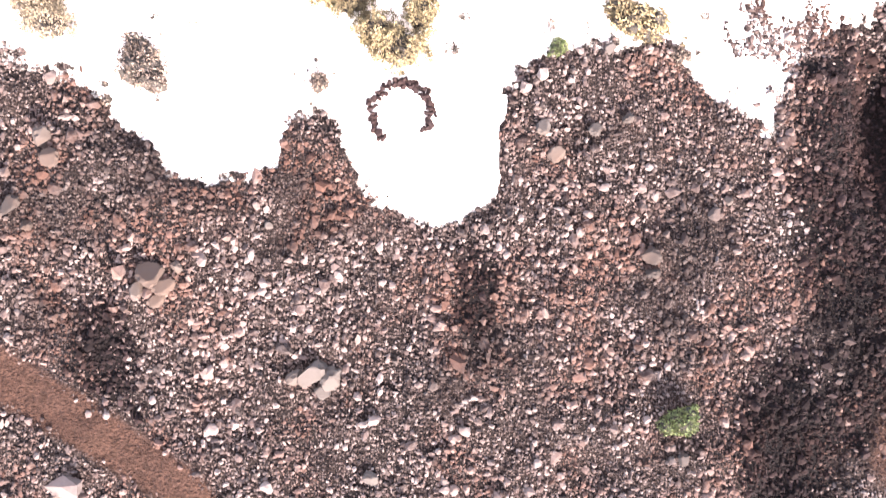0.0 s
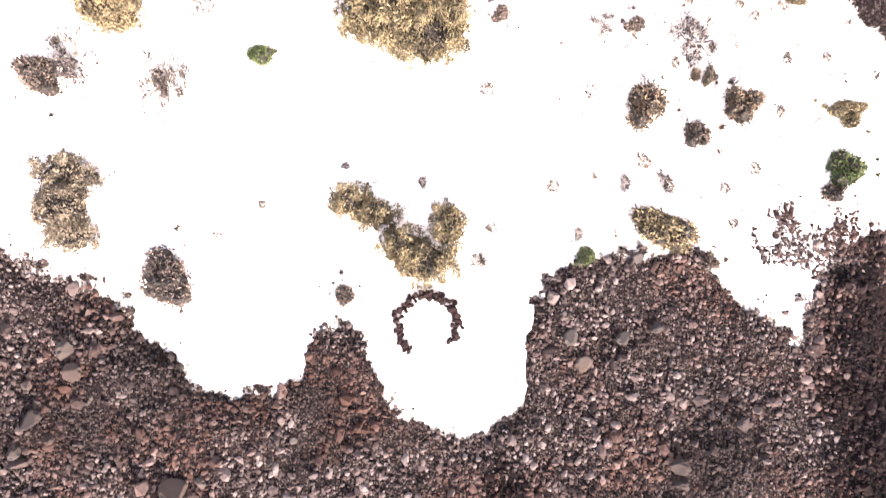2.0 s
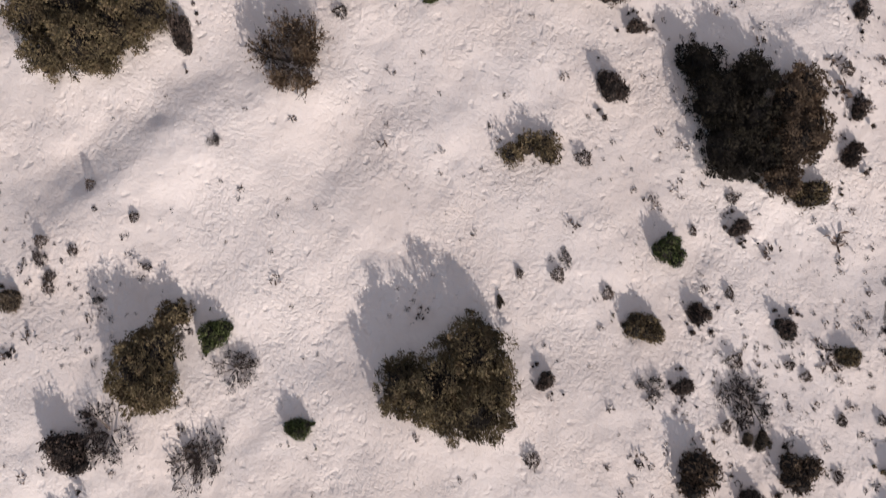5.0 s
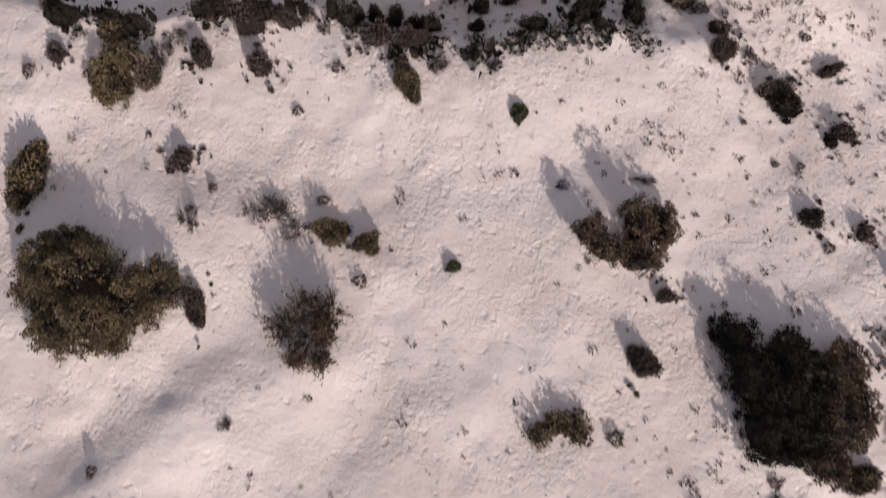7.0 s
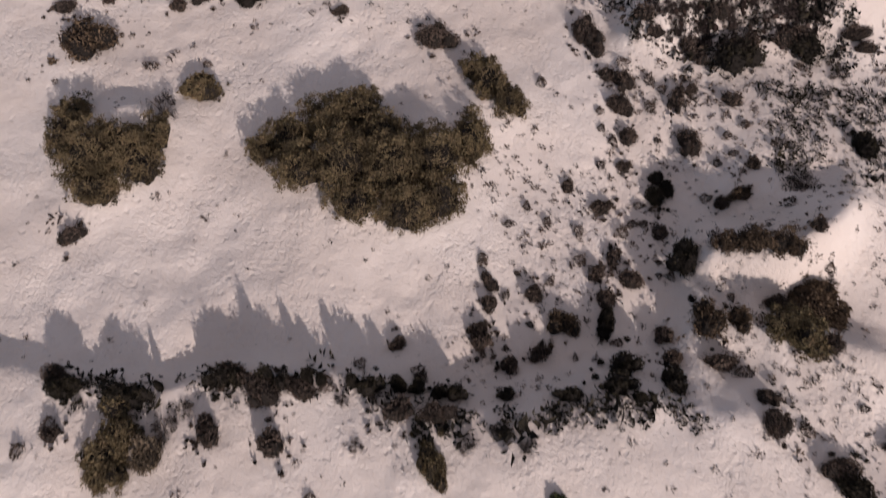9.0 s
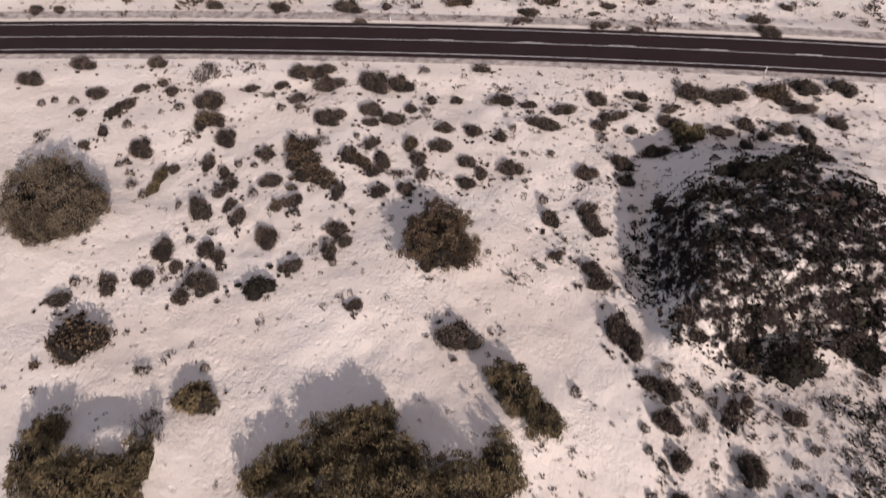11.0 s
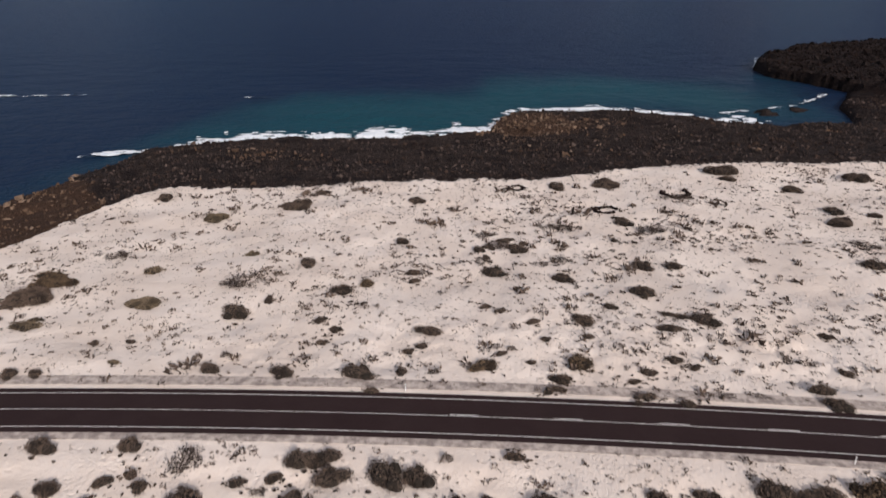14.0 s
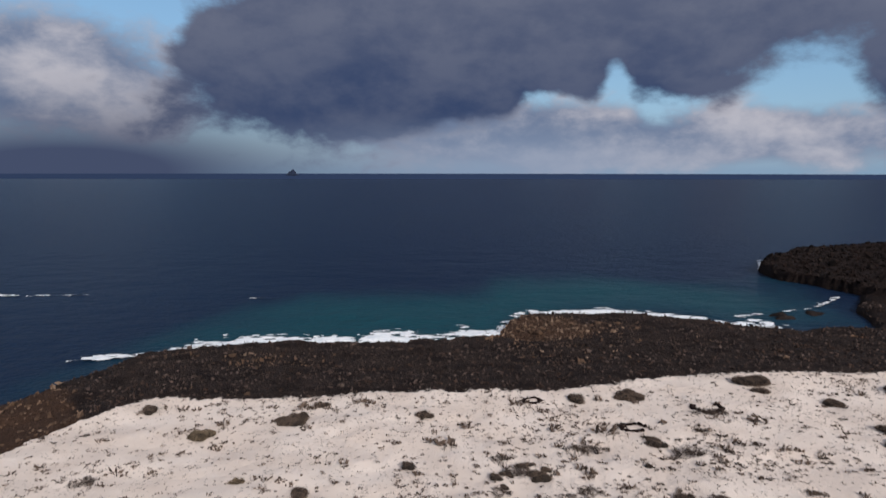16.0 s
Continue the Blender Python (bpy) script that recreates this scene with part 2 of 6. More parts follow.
def sea_material():
    m = Mat("sea_water", 0.30, 0.5)
    m.b.inputs["IOR"].default_value = 1.07
    shallow = m.attribute("shallow")
    c = m.mix(m.noise(0.006, 4, 0.6), (0.0058, 0.0145, 0.038), (0.0085, 0.0215, 0.050))
    c = m.mix(m.ramp(m.math("ADD", shallow, m.math("MULTIPLY", m.math("SUBTRACT", m.noise(0.02, 4), 0.5), 0.6)), 0.25, 1.0), c, (0.009, 0.054, 0.072))
    m.colour(c)
    ripple = m.math("ADD", m.noise(0.09, 5, 0.6), m.math("MULTIPLY", m.noise(0.5, 4, 0.6), 0.35))
    return m.bump(ripple, 0.8, 2.6).mat


def plain(name, colour, rough=0.8, other=None, scale=3.0):
    m = Mat(name, rough, 0.3)
    return m.colour(m.mix(m.ramp(m.noise(scale, 5, 0.65), 0.3, 0.7), colour, other or tuple(0.7 * v for v in colour))).mat


GROUND, ASPHALT, VERGE, PAINT, SEA = ground_material(), asphalt_material(), verge_material(), paint_material(), sea_material()
LAVA = stone_material("lava_stone", (0.005, 0.0031, 0.0030), (0.051, 0.034, 0.030), (0.116, 0.089, 0.079), (0.056, 0.027, 0.019))
COAST = stone_material("coast_lava_stone", (0.007, 0.0055, 0.0055), (0.040, 0.028, 0.025), (0.105, 0.078, 0.066), (0.050, 0.030, 0.022))
FOAM = plain("sea_foam", (0.85, 0.87, 0.88), 0.9, (0.62, 0.68, 0.72), 0.4)
LEAF = {
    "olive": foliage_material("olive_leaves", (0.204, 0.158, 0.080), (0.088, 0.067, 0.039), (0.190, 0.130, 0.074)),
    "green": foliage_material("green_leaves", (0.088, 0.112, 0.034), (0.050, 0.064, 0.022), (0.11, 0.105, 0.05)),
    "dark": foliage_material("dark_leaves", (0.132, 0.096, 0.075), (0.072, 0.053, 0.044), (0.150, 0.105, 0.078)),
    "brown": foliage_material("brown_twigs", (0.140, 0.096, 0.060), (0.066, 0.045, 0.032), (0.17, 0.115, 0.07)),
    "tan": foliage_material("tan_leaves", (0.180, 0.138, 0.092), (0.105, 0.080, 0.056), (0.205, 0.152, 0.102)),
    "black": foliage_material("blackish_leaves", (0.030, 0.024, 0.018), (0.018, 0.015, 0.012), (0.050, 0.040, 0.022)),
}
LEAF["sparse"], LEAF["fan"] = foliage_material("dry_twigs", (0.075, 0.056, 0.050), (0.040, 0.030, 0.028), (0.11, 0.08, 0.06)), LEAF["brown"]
LEAF["fine"] = LEAF["dark"]
# crown cores: the shade between the leaves is put into this dark colour
SHADED_CORE = plain("shaded_core", (0.022, 0.016, 0.012), 0.95, (0.010, 0.008, 0.006), 9.0)
BARK = plain("grey_bark", (0.12, 0.09, 0.07), 0.9, (0.06, 0.045, 0.038), 8.0)

# ---- shape of the land ----
rng = np.random.default_rng(7)
LATTICE = rng.random((256, 256))


def vnoise(x, y, size, shift=0):
    """Smooth value noise, 0 to 1, with cells of that size in metres."""
    u, v = np.asarray(x, float) / size + 17.3 * shift, np.asarray(y, float) / size + 41.7 * shift
    i, j = np.floor(u).astype(int), np.floor(v).astype(int)
    f, g = u - i, v - j
    f, g = f * f * (3 - 2 * f), g * g * (3 - 2 * g)
    at = lambda p, q: LATTICE[p % 256, q % 256]
    return (at(i, j) * (1 - f) + at(i + 1, j) * f) * (1 - g) + (at(i, j + 1) * (1 - f) + at(i + 1, j + 1) * f) * g


def fbm(x, y, size, octaves=4, shift=0):
    total, weight, power = 0, 0, 1.0
    for n in range(octaves):
        total, weight = total + power * vnoise(x, y, size / 2 ** n, shift + n), weight + power
        power *= 0.55
    return total / weight


def step(v, lo, hi):
    s = np.clip((v - lo) / (hi - lo), 0, 1)
    return s * s * (3 - 2 * s)


SEA_Z = -4.5


def shore_y(x):
    """How far north the land reaches; the coast runs east to west with a step in it."""
    x = np.asarray(x, float)
    y = np.interp(x, [-400, -150, -121, -117, -113, -107, -102, -88, -78, -24, 3, 9, 20, 60, 78, 90, 98, 140, 150], [110, 190, 252, 272, 288, 303, 314, 319, 326, 331, 338, 360, 372, 372, 364, 353, 347, 350, 380])
    return y + np.where(x > 150, 1.5 * (x - 150), 0) * (x < 172) + np.where(x >= 172, 33, 0)


def headland(x, y):
    """1 inside the low lava tongue that shuts the bay off."""
    x, y = np.asarray(x, float) + 9 * (fbm(x, y, 30, 4, 5) - 0.5), np.asarray(y, float) + 14 * (fbm(x, y, 24, 4, 8) - 0.5)
    inner = np.interp(x, [158, 165, 172, 200, 400], [472, 440, 418, 330, 250])
    outer = np.interp(x, [158, 166, 185, 222, 310, 420, 900], [474, 500, 535, 575, 612, 640, 660])
    return step(y - inner, 0, 6) * step(outer - y, 0, 8) * step(x, 157, 163)


def land(x, y):
    """1 on land, 0 at sea, with a ragged coast."""
    wob = 11 * (fbm(x, y, 22, 5, 3) - 0.5)
    return np.maximum(step(shore_y(x) + wob - y, -6, 8), headland(x, y))


def dune_edge(x):
    """North of this line the dunes give way to the lava of the coast."""
    return np.interp(x, [-300, -140, -97, -91, -82, -45, -6, 12, 30, 55, 110, 300], [90, 150, 222, 246, 261, 261.5, 266, 268, 275, 282, 281, 290])


def first_edge(x):
    """South of this line lies the lava field from which the camera sets out, with tongues of sand in it."""
    y = np.interp(x, [-60, -34, -27, -22.5, -19, -11.8, -10.6, -7.8, -5.6, 0.6, 4.4, 5.0, 9.5, 17, 21.5, 25.5, 27, 31, 60],
                  [18, 15.5, 12.8, 8.2, 5.2, 5.4, 9.8, 9.8, 4.2, 1.2, 3.2, 12.0, 15.2, 15.6, 11.5, 8.3, 14.0, 17.5, 24])
    return y


def outcrop(x, y, ragged=0.7):
    """The dark hummock of lava beside the dunes."""
    d = np.hypot((x - 21.0) / 12.0, (y - 123.5) / 12.0)
    return np.clip(1.15 - d + ragged * (fbm(x, y, 5, 4, 11) - 0.5), 0, 1)


def lava(x, y):
    """0 on sand, 1 on lava; 0.5 is the edge."""
    x, y = np.asarray(x, float), np.asarray(y, float)
    south = 0.5 + (first_edge(x + 2.2 * (fbm(x, y, 2.8, 3, 76) - 0.5)) - y + 2.0 * (fbm(x, y, 2.4, 3, 77) - 0.5)) / 5.0
    south = np.maximum(south, 1.3 - 0.8 * np.hypot((x - 31.5) / 3.5, (y - 37) / 5.5))
    north = 0.5 + (y - dune_edge(x) + 5 * (fbm(x, y, 12, 3, 9) - 0.5)) / 8.0
    return np.clip(np.maximum.reduce([south, north, np.minimum(1.4 * outcrop(x, y, 0.7), 0.53)]), 0, 1)


def rust(x, y):
    """Bare red-brown earth: a track across the lava field and the corner of the coast."""
    x, y = np.asarray(x, float), np.asarray(y, float)
    track = np.exp(-((y + 13.0 + 0.62 * (x + 27)) / 2.2) ** 2) * step(x, -14, -19)
    corner = step(x, -70, -100) * step(y, 205, 225) * step(x + 0.8 * (y - 240), -75, -95) * (y > 150)
    east = 0.7 * np.exp(-((x - 35) / 3) ** 2 - ((y + 15) / 5) ** 2)
    tan = 1.1 * np.exp(-((x - 18) / 20) ** 2 - ((y - 340) / 17) ** 2) * (y > 250)
    return np.clip(np.maximum.reduce([track, corner, east, tan]) + 0.5 * (fbm(x, y, 4, 3, 50) - 0.5), 0, 1)


def coastal(x, y):
    """1 north of the road, where the lava is weathered paler."""
    return step(np.asarray(y, float), 80, 100) * step(np.asarray(x, float), 165, 135)


def dark_lava(x, y):
    """How far the first field is darkened, 0 to 1, in patches."""
    x, y = np.asarray(x, float), np.asarray(y, float)
    g = lambda cx, cy, a, b: np.exp(-((x - cx) / a) ** 2 - ((y - cy) / b) ** 2)
    return np.clip(1.3 * g(33, 5, 5.0, 11) + 1.1 * g(25.8, -16, 3.2, 6) + 0.5 * g(33, -12, 3, 5) + 0.7 * g(3, -4, 2.0, 5) + 0.7 * g(-24, -8, 3, 4) + 0.7 * (fbm(x, y, 7, 4, 80) - 0.55), 0, 1)


def road_y(x):
    return 166.5 - 0.0575 * (x + 11) - 0.00055 * (x + 11) ** 2


ROAD_Z = 1.25
MOUNDS = []


def height(x, y):
    x, y = np.asarray(x, float), np.asarray(y, float)
    dune = 1.7 * (fbm(x, y, 26, 3, 1) - 0.5) + 0.95 * (fbm(x, y, 6.5, 3, 2) - 0.5)
    z = dune + 1.1 * np.exp(-((y - 185) / 45) ** 2)
    # a crest of sand with a slip face on its northern side, and the hollow behind it
    crest = np.interp(x, [-40, -15, -9, 12], [82.2, 82.0, 80.2, 79.6]) + 0.6 * np.sin(x / 4) + 1.5 * (fbm(x, y * 0, 5, 2, 70) - 0.5)
    deep = 1.6 + 1.7 * step(x, -9, -1)
    fall = np.clip((y - crest) / (1.5 * deep), 0, 1)
    z = z + step(x, -75, -45) * step(x, 21, 12) * deep * (0.5 * step(y, 62, 79) - fall) * step(y, 112, 97)
    z = z + 1.8 * step(x, 14, 23) * step(y, 88, 97) * step(y, 150, 125)
    # east of the hollow two short ridges, gentle towards the sun and steep behind
    for at_x, at_y, from_x, to_x, top, gentle, steep in (
        ([10, 13, 16, 19.5, 24, 30], [85.5, 87.3, 87.5, 85.6, 83.6, 82], 9.0, 31.0, 2.3, 3.8, 3.2),
        ([12, 14, 16.5, 19.5, 23, 27, 33], [91.5, 92.6, 92.2, 92.4, 94.2, 97.0, 99], 11.0, 29.0, 3.6, 2.6, 4.6),
    ):
        over = y - np.interp(x, at_x, at_y) - 1.6 * (fbm(x, y, 6, 2, 71) - 0.5)
        side = np.where(over < 0, np.exp(-(over / gentle) ** 2), np.clip(1 - over / steep, 0, 1))
        z = z + top * side * step(x, from_x, from_x + 3) * step(x, to_x, to_x - 7)
    # a slip face that runs across the western sand
    along, across = (x + 26.5) * 0.755 + (y - 48.5) * 0.655, (y - 48.5) * 0.755 - (x + 26.5) * 0.655
    z = z + 1.15 * np.exp(-((along) / 9.0) ** 4) * np.where(across < 0, np.exp(-(across / 6.0) ** 2), np.exp(-(across / 2.6) ** 2))
    trodden = step(fbm(x, y, 9, 2, 33), 0.40, 0.55)
    z = z + (0.08 + 0.26 * trodden) * (fbm(x, y, 1.7, 2, 60) - 0.5)
    for mx, my, ra, rb, top in MOUNDS:
        near = np.exp(-np.clip(((x - mx) / ra) ** 2 + ((y - my) / rb) ** 2, 0, 30))
        z = z + top * near
    k = lava(x, y)
    z = z + step(k, 0.4, 0.9) * (0.9 * (fbm(x, y, 3.2, 4, 6) - 0.5) + 0.2) 
    # the hummock: steep to the south and west, falling gently to the north
    rim = x - 0.25 * (y - 119) + 3 * (fbm(x, y, 7, 2, 72) - 0.5)
    body = np.interp(y + 3 * (fbm(x, y, 7, 2, 73) - 0.5), [112, 115, 119, 124, 134, 139, 143], [0, 1.0, 5.6, 6.3, 4.8, 2.5, 0])
    z = z + body * step(rim, 8.0, 13.5) * step(x, 41, 29)
    # the coast platform steps down to the water
    z = z - 3.5 * np.exp(-((x - 34.5) / 2.6) ** 2 - ((y - 11) / 9.0) ** 2)
    far = step(y - dune_edge(x), 0, 40)
    z = z - 1.5 * step(y - shore_y(x), -28, -4) * (1 - headland(x, y))
    z = z * (1 - 0.7 * far) - 1.9 * far + far * 2.8 * (fbm(x, y, 8, 4, 12) - 0.45)
    z = z + 2.2 * headland(x, y)
    off = np.abs(y - road_y(x))
    z = z + (ROAD_Z - 0.12 - z) * step(off, 12.0, 7.8)
    shore = land(x, y)
    # drowned rocks at the head of the bay
    shoal = 0.8 * step(fbm(x, y, 7, 4, 74), 0.47, 0.60) * np.exp(-((x - 122) / 26) ** 2 - ((y - 374 - 0.3 * (x - 122)) / 11) ** 2)
    shore = np.maximum(shore, shoal)
    return z * shore + (SEA_Z - 3.5) * (1 - shore)


def mesh_of(name, verts, faces, material, smooth=False):
    me = bpy.data.meshes.new(name)
    verts, faces = np.asarray(verts, np.float32), np.asarray(faces, np.int32)
    me.vertices.add(len(verts))
    me.vertices.foreach_set("co", verts.ravel())
    n = faces.shape[1]
    me.loops.add(faces.size)
    me.loops.foreach_set("vertex_index", faces.ravel())
    me.polygons.add(len(faces))
    me.polygons.foreach_set("loop_start", np.arange(0, faces.size, n, dtype=np.int32))
    me.polygons.foreach_set("use_smooth", np.full(len(faces), smooth))
    me.update(calc_edges=True)
    me.materials.append(material)
    return me


def grid_faces(nx, ny):
    i = np.arange(nx * ny).reshape(ny, nx)
    return np.stack([i[:-1, :-1], i[:-1, 1:], i[1:, 1:], i[1:, :-1]], -1).reshape(-1, 4)


def sheet(name, xs, ys, fn, material, attribute, values):
    gx, gy = np.meshgrid(xs, ys)
    me = mesh_of(name, np.stack([gx, gy, fn(gx, gy)], -1).reshape(-1, 3), grid_faces(len(xs), len(ys)), material, True)
    at = me.attributes.new(attribute, "FLOAT", "POINT")
    at.data.foreach_set("value", values(gx, gy).astype(np.float32).ravel())
    return new(name, me)


def spread(inner, fine, mid, mid_step, far):
    """Coordinates that are dense in the middle and grow sparse outside."""
    a, b = inner
    c = np.arange(a, b, fine)
    lo, hi = np.arange(mid[0], a, mid_step), np.arange(b, mid[1], mid_step)
    out = np.geomspace(1, far, 34)
    return np.concatenate([mid[0] - mid_step * out[::-1], lo, c, hi, mid[1] - mid_step + mid_step * (out + 0.5)])


def place_mounds():
    for row in (
        # x, y, half widths, height: sand heaped up under the thickets
        (-4.2, 32.0, 5.5, 5.0, 1.3), (-25.7, 33.0, 3.5, 4.0, 0.8), (-1.5, 16.0, 5.0, 3.5, 0.8), (-31.0, 58.5, 6.5, 5.0, 1.5),
        (-15.5, 54.5, 3.5, 3.5, 0.8), (19.0, 52.0, 6.0, 6.0, 1.3), (6.5, 64.5, 4.5, 3.5, 1.2), (-38.0, 101.5, 6.5, 6.0, 1.8),
        (-15.0, 100.5, 9.5, 7.0, 2.2), (-4.0, 108.0, 4.0, 4.0, 0.9), (-10.5, 128.0, 4.5, 4.0, 1.1), (-51.0, 132.5, 6.5, 5.5, 1.4),
        (-27.0, 66.0, 8.0, 3.0, 0.6), (-36.6, 106.6, 3.4, 2.4, 2.0), (-9.8, 105.8, 3.0, 2.4, 1.0), (-27.8, 61.8, 2.4, 1.6, 0.9),
    ):
        MOUNDS.append(row)


place_mounds()
gx = spread((-44, 44), 0.48, (-150, 262), 1.9, 70)
gy = spread((-26, 190), 0.48, (-40, 575), 1.6, 60)
ground = sheet("ground", gx, gy, height, GROUND, "lava", lava)
gxx, gyy = np.meshgrid(gx, gy)
ground.data.attributes.new("rust", "FLOAT", "POINT").data.foreach_set("value", rust(gxx, gyy).astype(np.float32).ravel())
ground.data.attributes.new("dark_lava", "FLOAT", "POINT").data.foreach_set("value", dark_lava(gxx, gyy).astype(np.float32).ravel())
ground.data.attributes.new("coastal", "FLOAT", "POINT").data.foreach_set("value", coastal(gxx, gyy).astype(np.float32).ravel())
tagged(ground, "pale sand dunes with dark lava ground at both ends", "ground", kind="structure")


def shallow(x, y):
    d = y - shore_y(x)
    green = np.exp(-((x + 45) / 85) ** 2 - ((d - 30) / 70) ** 2) + 0.8 * np.exp(-((x - 95) / 90) ** 2 - ((d - 55) / 70) ** 2)
    return np.clip(green, 0, 1)


def swell(x, y):
    near = np.clip(1 - np.abs(y - 420) / 700, 0, 1)
    return SEA_Z + near * 0.8 * (fbm(x, y * 2.6, 40, 3, 14) - 0.5)


sx = np.concatenate([-np.geomspace(260, 4800, 24)[::-1], np.arange(-255, 400, 5.0), np.geomspace(405, 4800, 24)])
sy = np.concatenate([np.arange(150, 700, 4.0), np.geomspace(705, 4900, 46)])
sea = sheet("water", sx, sy, swell, SEA, "shallow", shallow)
tagged(sea, "dark blue sea, turquoise over the shallows near the shore", "sea", kind="structure")


def strip(name, centre, lo, hi, x0, x1, dx, z, material):
    """A band that follows the road, between two offsets from its middle line."""
    xs = np.arange(x0, x1 + 1e-6, dx)
    slope = np.gradient(centre(xs), xs)
    nx, ny = -slope / np.hypot(1, slope), 1 / np.hypot(1, slope)
    lows = np.stack([xs + nx * lo, centre(xs) + ny * lo, np.full(len(xs), z)], -1)
    highs = np.stack([xs + nx * hi, centre(xs) + ny * hi, np.full(len(xs), z)], -1)
    deep = np.array([0, 0, 0.3])
    v = np.concatenate([lows, highs, lows - deep, highs - deep])
    n = len(xs)
    i = np.arange(n - 1)
    f = np.concatenate([np.stack([i, i + 1, n + i + 1, n + i], -1), np.stack([2 * n + i, 2 * n + i + 1, i + 1, i], -1), np.stack([n + i, n + i + 1, 3 * n + i + 1, 3 * n + i], -1)])
    return new(name, mesh_of(name, v, f, material))


road = tagged(strip("road", road_y, -4.35, 4.35, -420, 420, 2.0, ROAD_Z, ASPHALT), "dark asphalt two-lane road across the dunes", "road", kind="structure")
for name, lo, hi, z in (("verge_strip", 5.4, 7.4, 0.05), ("verge_strip", -5.6, -4.35, 0.07)):
    tagged(strip(name, road_y, lo, hi, -300, 300, 2.0, ROAD_Z - z, VERGE), "gritty grey verge beside the asphalt road", "verge", kind="structure")
for name, lo, hi in (("edge_line", -3.44, -3.32), ("edge_line", 3.32, 3.44)):
    line = strip(name, road_y, lo, hi, -400, 400, 2.0, ROAD_Z + 0.006, PAINT)
    line.parent = road
line = strip("centre_line", road_y, -0.045, 0.045, -400, 400, 2.0, ROAD_Z + 0.006, PAINT)
line.parent = road
for n in range(32):
    dash_x = -12.0 + 12.4 * n
    dash = strip("centre_dash", road_y, 0.16, 0.30, dash_x, dash_x + 3.5, 0.5, ROAD_Z + 0.006, PAINT)
    dash.parent = road


# ---- shrubs ----
TETRA_V = np.array([(1, 1, 1), (1, -1, -1), (-1, 1, -1), (-1, -1, 1)]) / 1.73
TETRA_F = np.array([(0, 1, 2), (0, 3, 1), (0, 2, 3), (1, 3, 2)])


def turns(r, n):
    """n random rotation matrices."""
    q = r.normal(size=(n, 4))
    w, x, y, z = (q / np.linalg.norm(q, axis=1, keepdims=True)).T
    return np.stack([1 - 2 * (y * y + z * z), 2 * (x * y - w * z), 2 * (x * z + w * y), 2 * (x * y + w * z), 1 - 2 * (x * x + z * z), 2 * (y * z - w * x),
                     2 * (x * z - w * y), 2 * (y * z + w * x), 1 - 2 * (x * x + y * y)], -1).reshape(n, 3, 3)


def scatter_mesh(name, base_v, base_f, places, sizes, rots, material):
    """Many small pieces joined into one mesh."""
    v = np.einsum("nij,kj->nki", rots, base_v) * np.asarray(sizes)[:, None, None if np.ndim(sizes) == 1 else slice(None)] + places[:, None]
    f = base_f[None] + (np.arange(len(places)) * len(base_v))[:, None, None]
    return mesh_of(name, v.reshape(-1, 3), f.reshape(-1, base_f.shape[1]), material)


def ball(sub=2):
    bm = bmesh.new()
    bmesh.ops.create_icosphere(bm, subdivisions=sub, radius=1.0)
    v, f = np.array([p.co[:] for p in bm.verts]), np.array([[p.index for p in q.verts] for q in bm.faces])
    bm.free()
    return v, f


BALL1, BALL2, BALL3 = ball(1), ball(2), ball(3)


LEAF_F = np.array([(0, 1, 2), (0, 2, 3)])


def leaf_pieces(r, at, out, size):
    """Folded leaf sprays, twice as long as wide, that point outwards from the crown."""
    n = len(at)
    along = out + 0.75 * r.normal(size=(n, 3))
    along /= np.linalg.norm(along, axis=1, keepdims=True)
    side = np.cross(along, r.normal(size=(n, 3)))
    side /= np.linalg.norm(side, axis=1, keepdims=True)
    fold = np.cross(along, side) * 0.35
    s = np.asarray(size)[:, None]
    return np.stack([at - 1.1 * s * along, at + 0.5 * s * (side + fold), at + 1.2 * s * along, at - 0.5 * s * (side - fold)], 1)


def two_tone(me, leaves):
    """Faces after the leaves are solid cores, near-black to stand in for shade inside the crown."""
    me.materials.append(SHADED_CORE)
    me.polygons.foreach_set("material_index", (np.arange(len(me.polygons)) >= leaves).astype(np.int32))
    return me


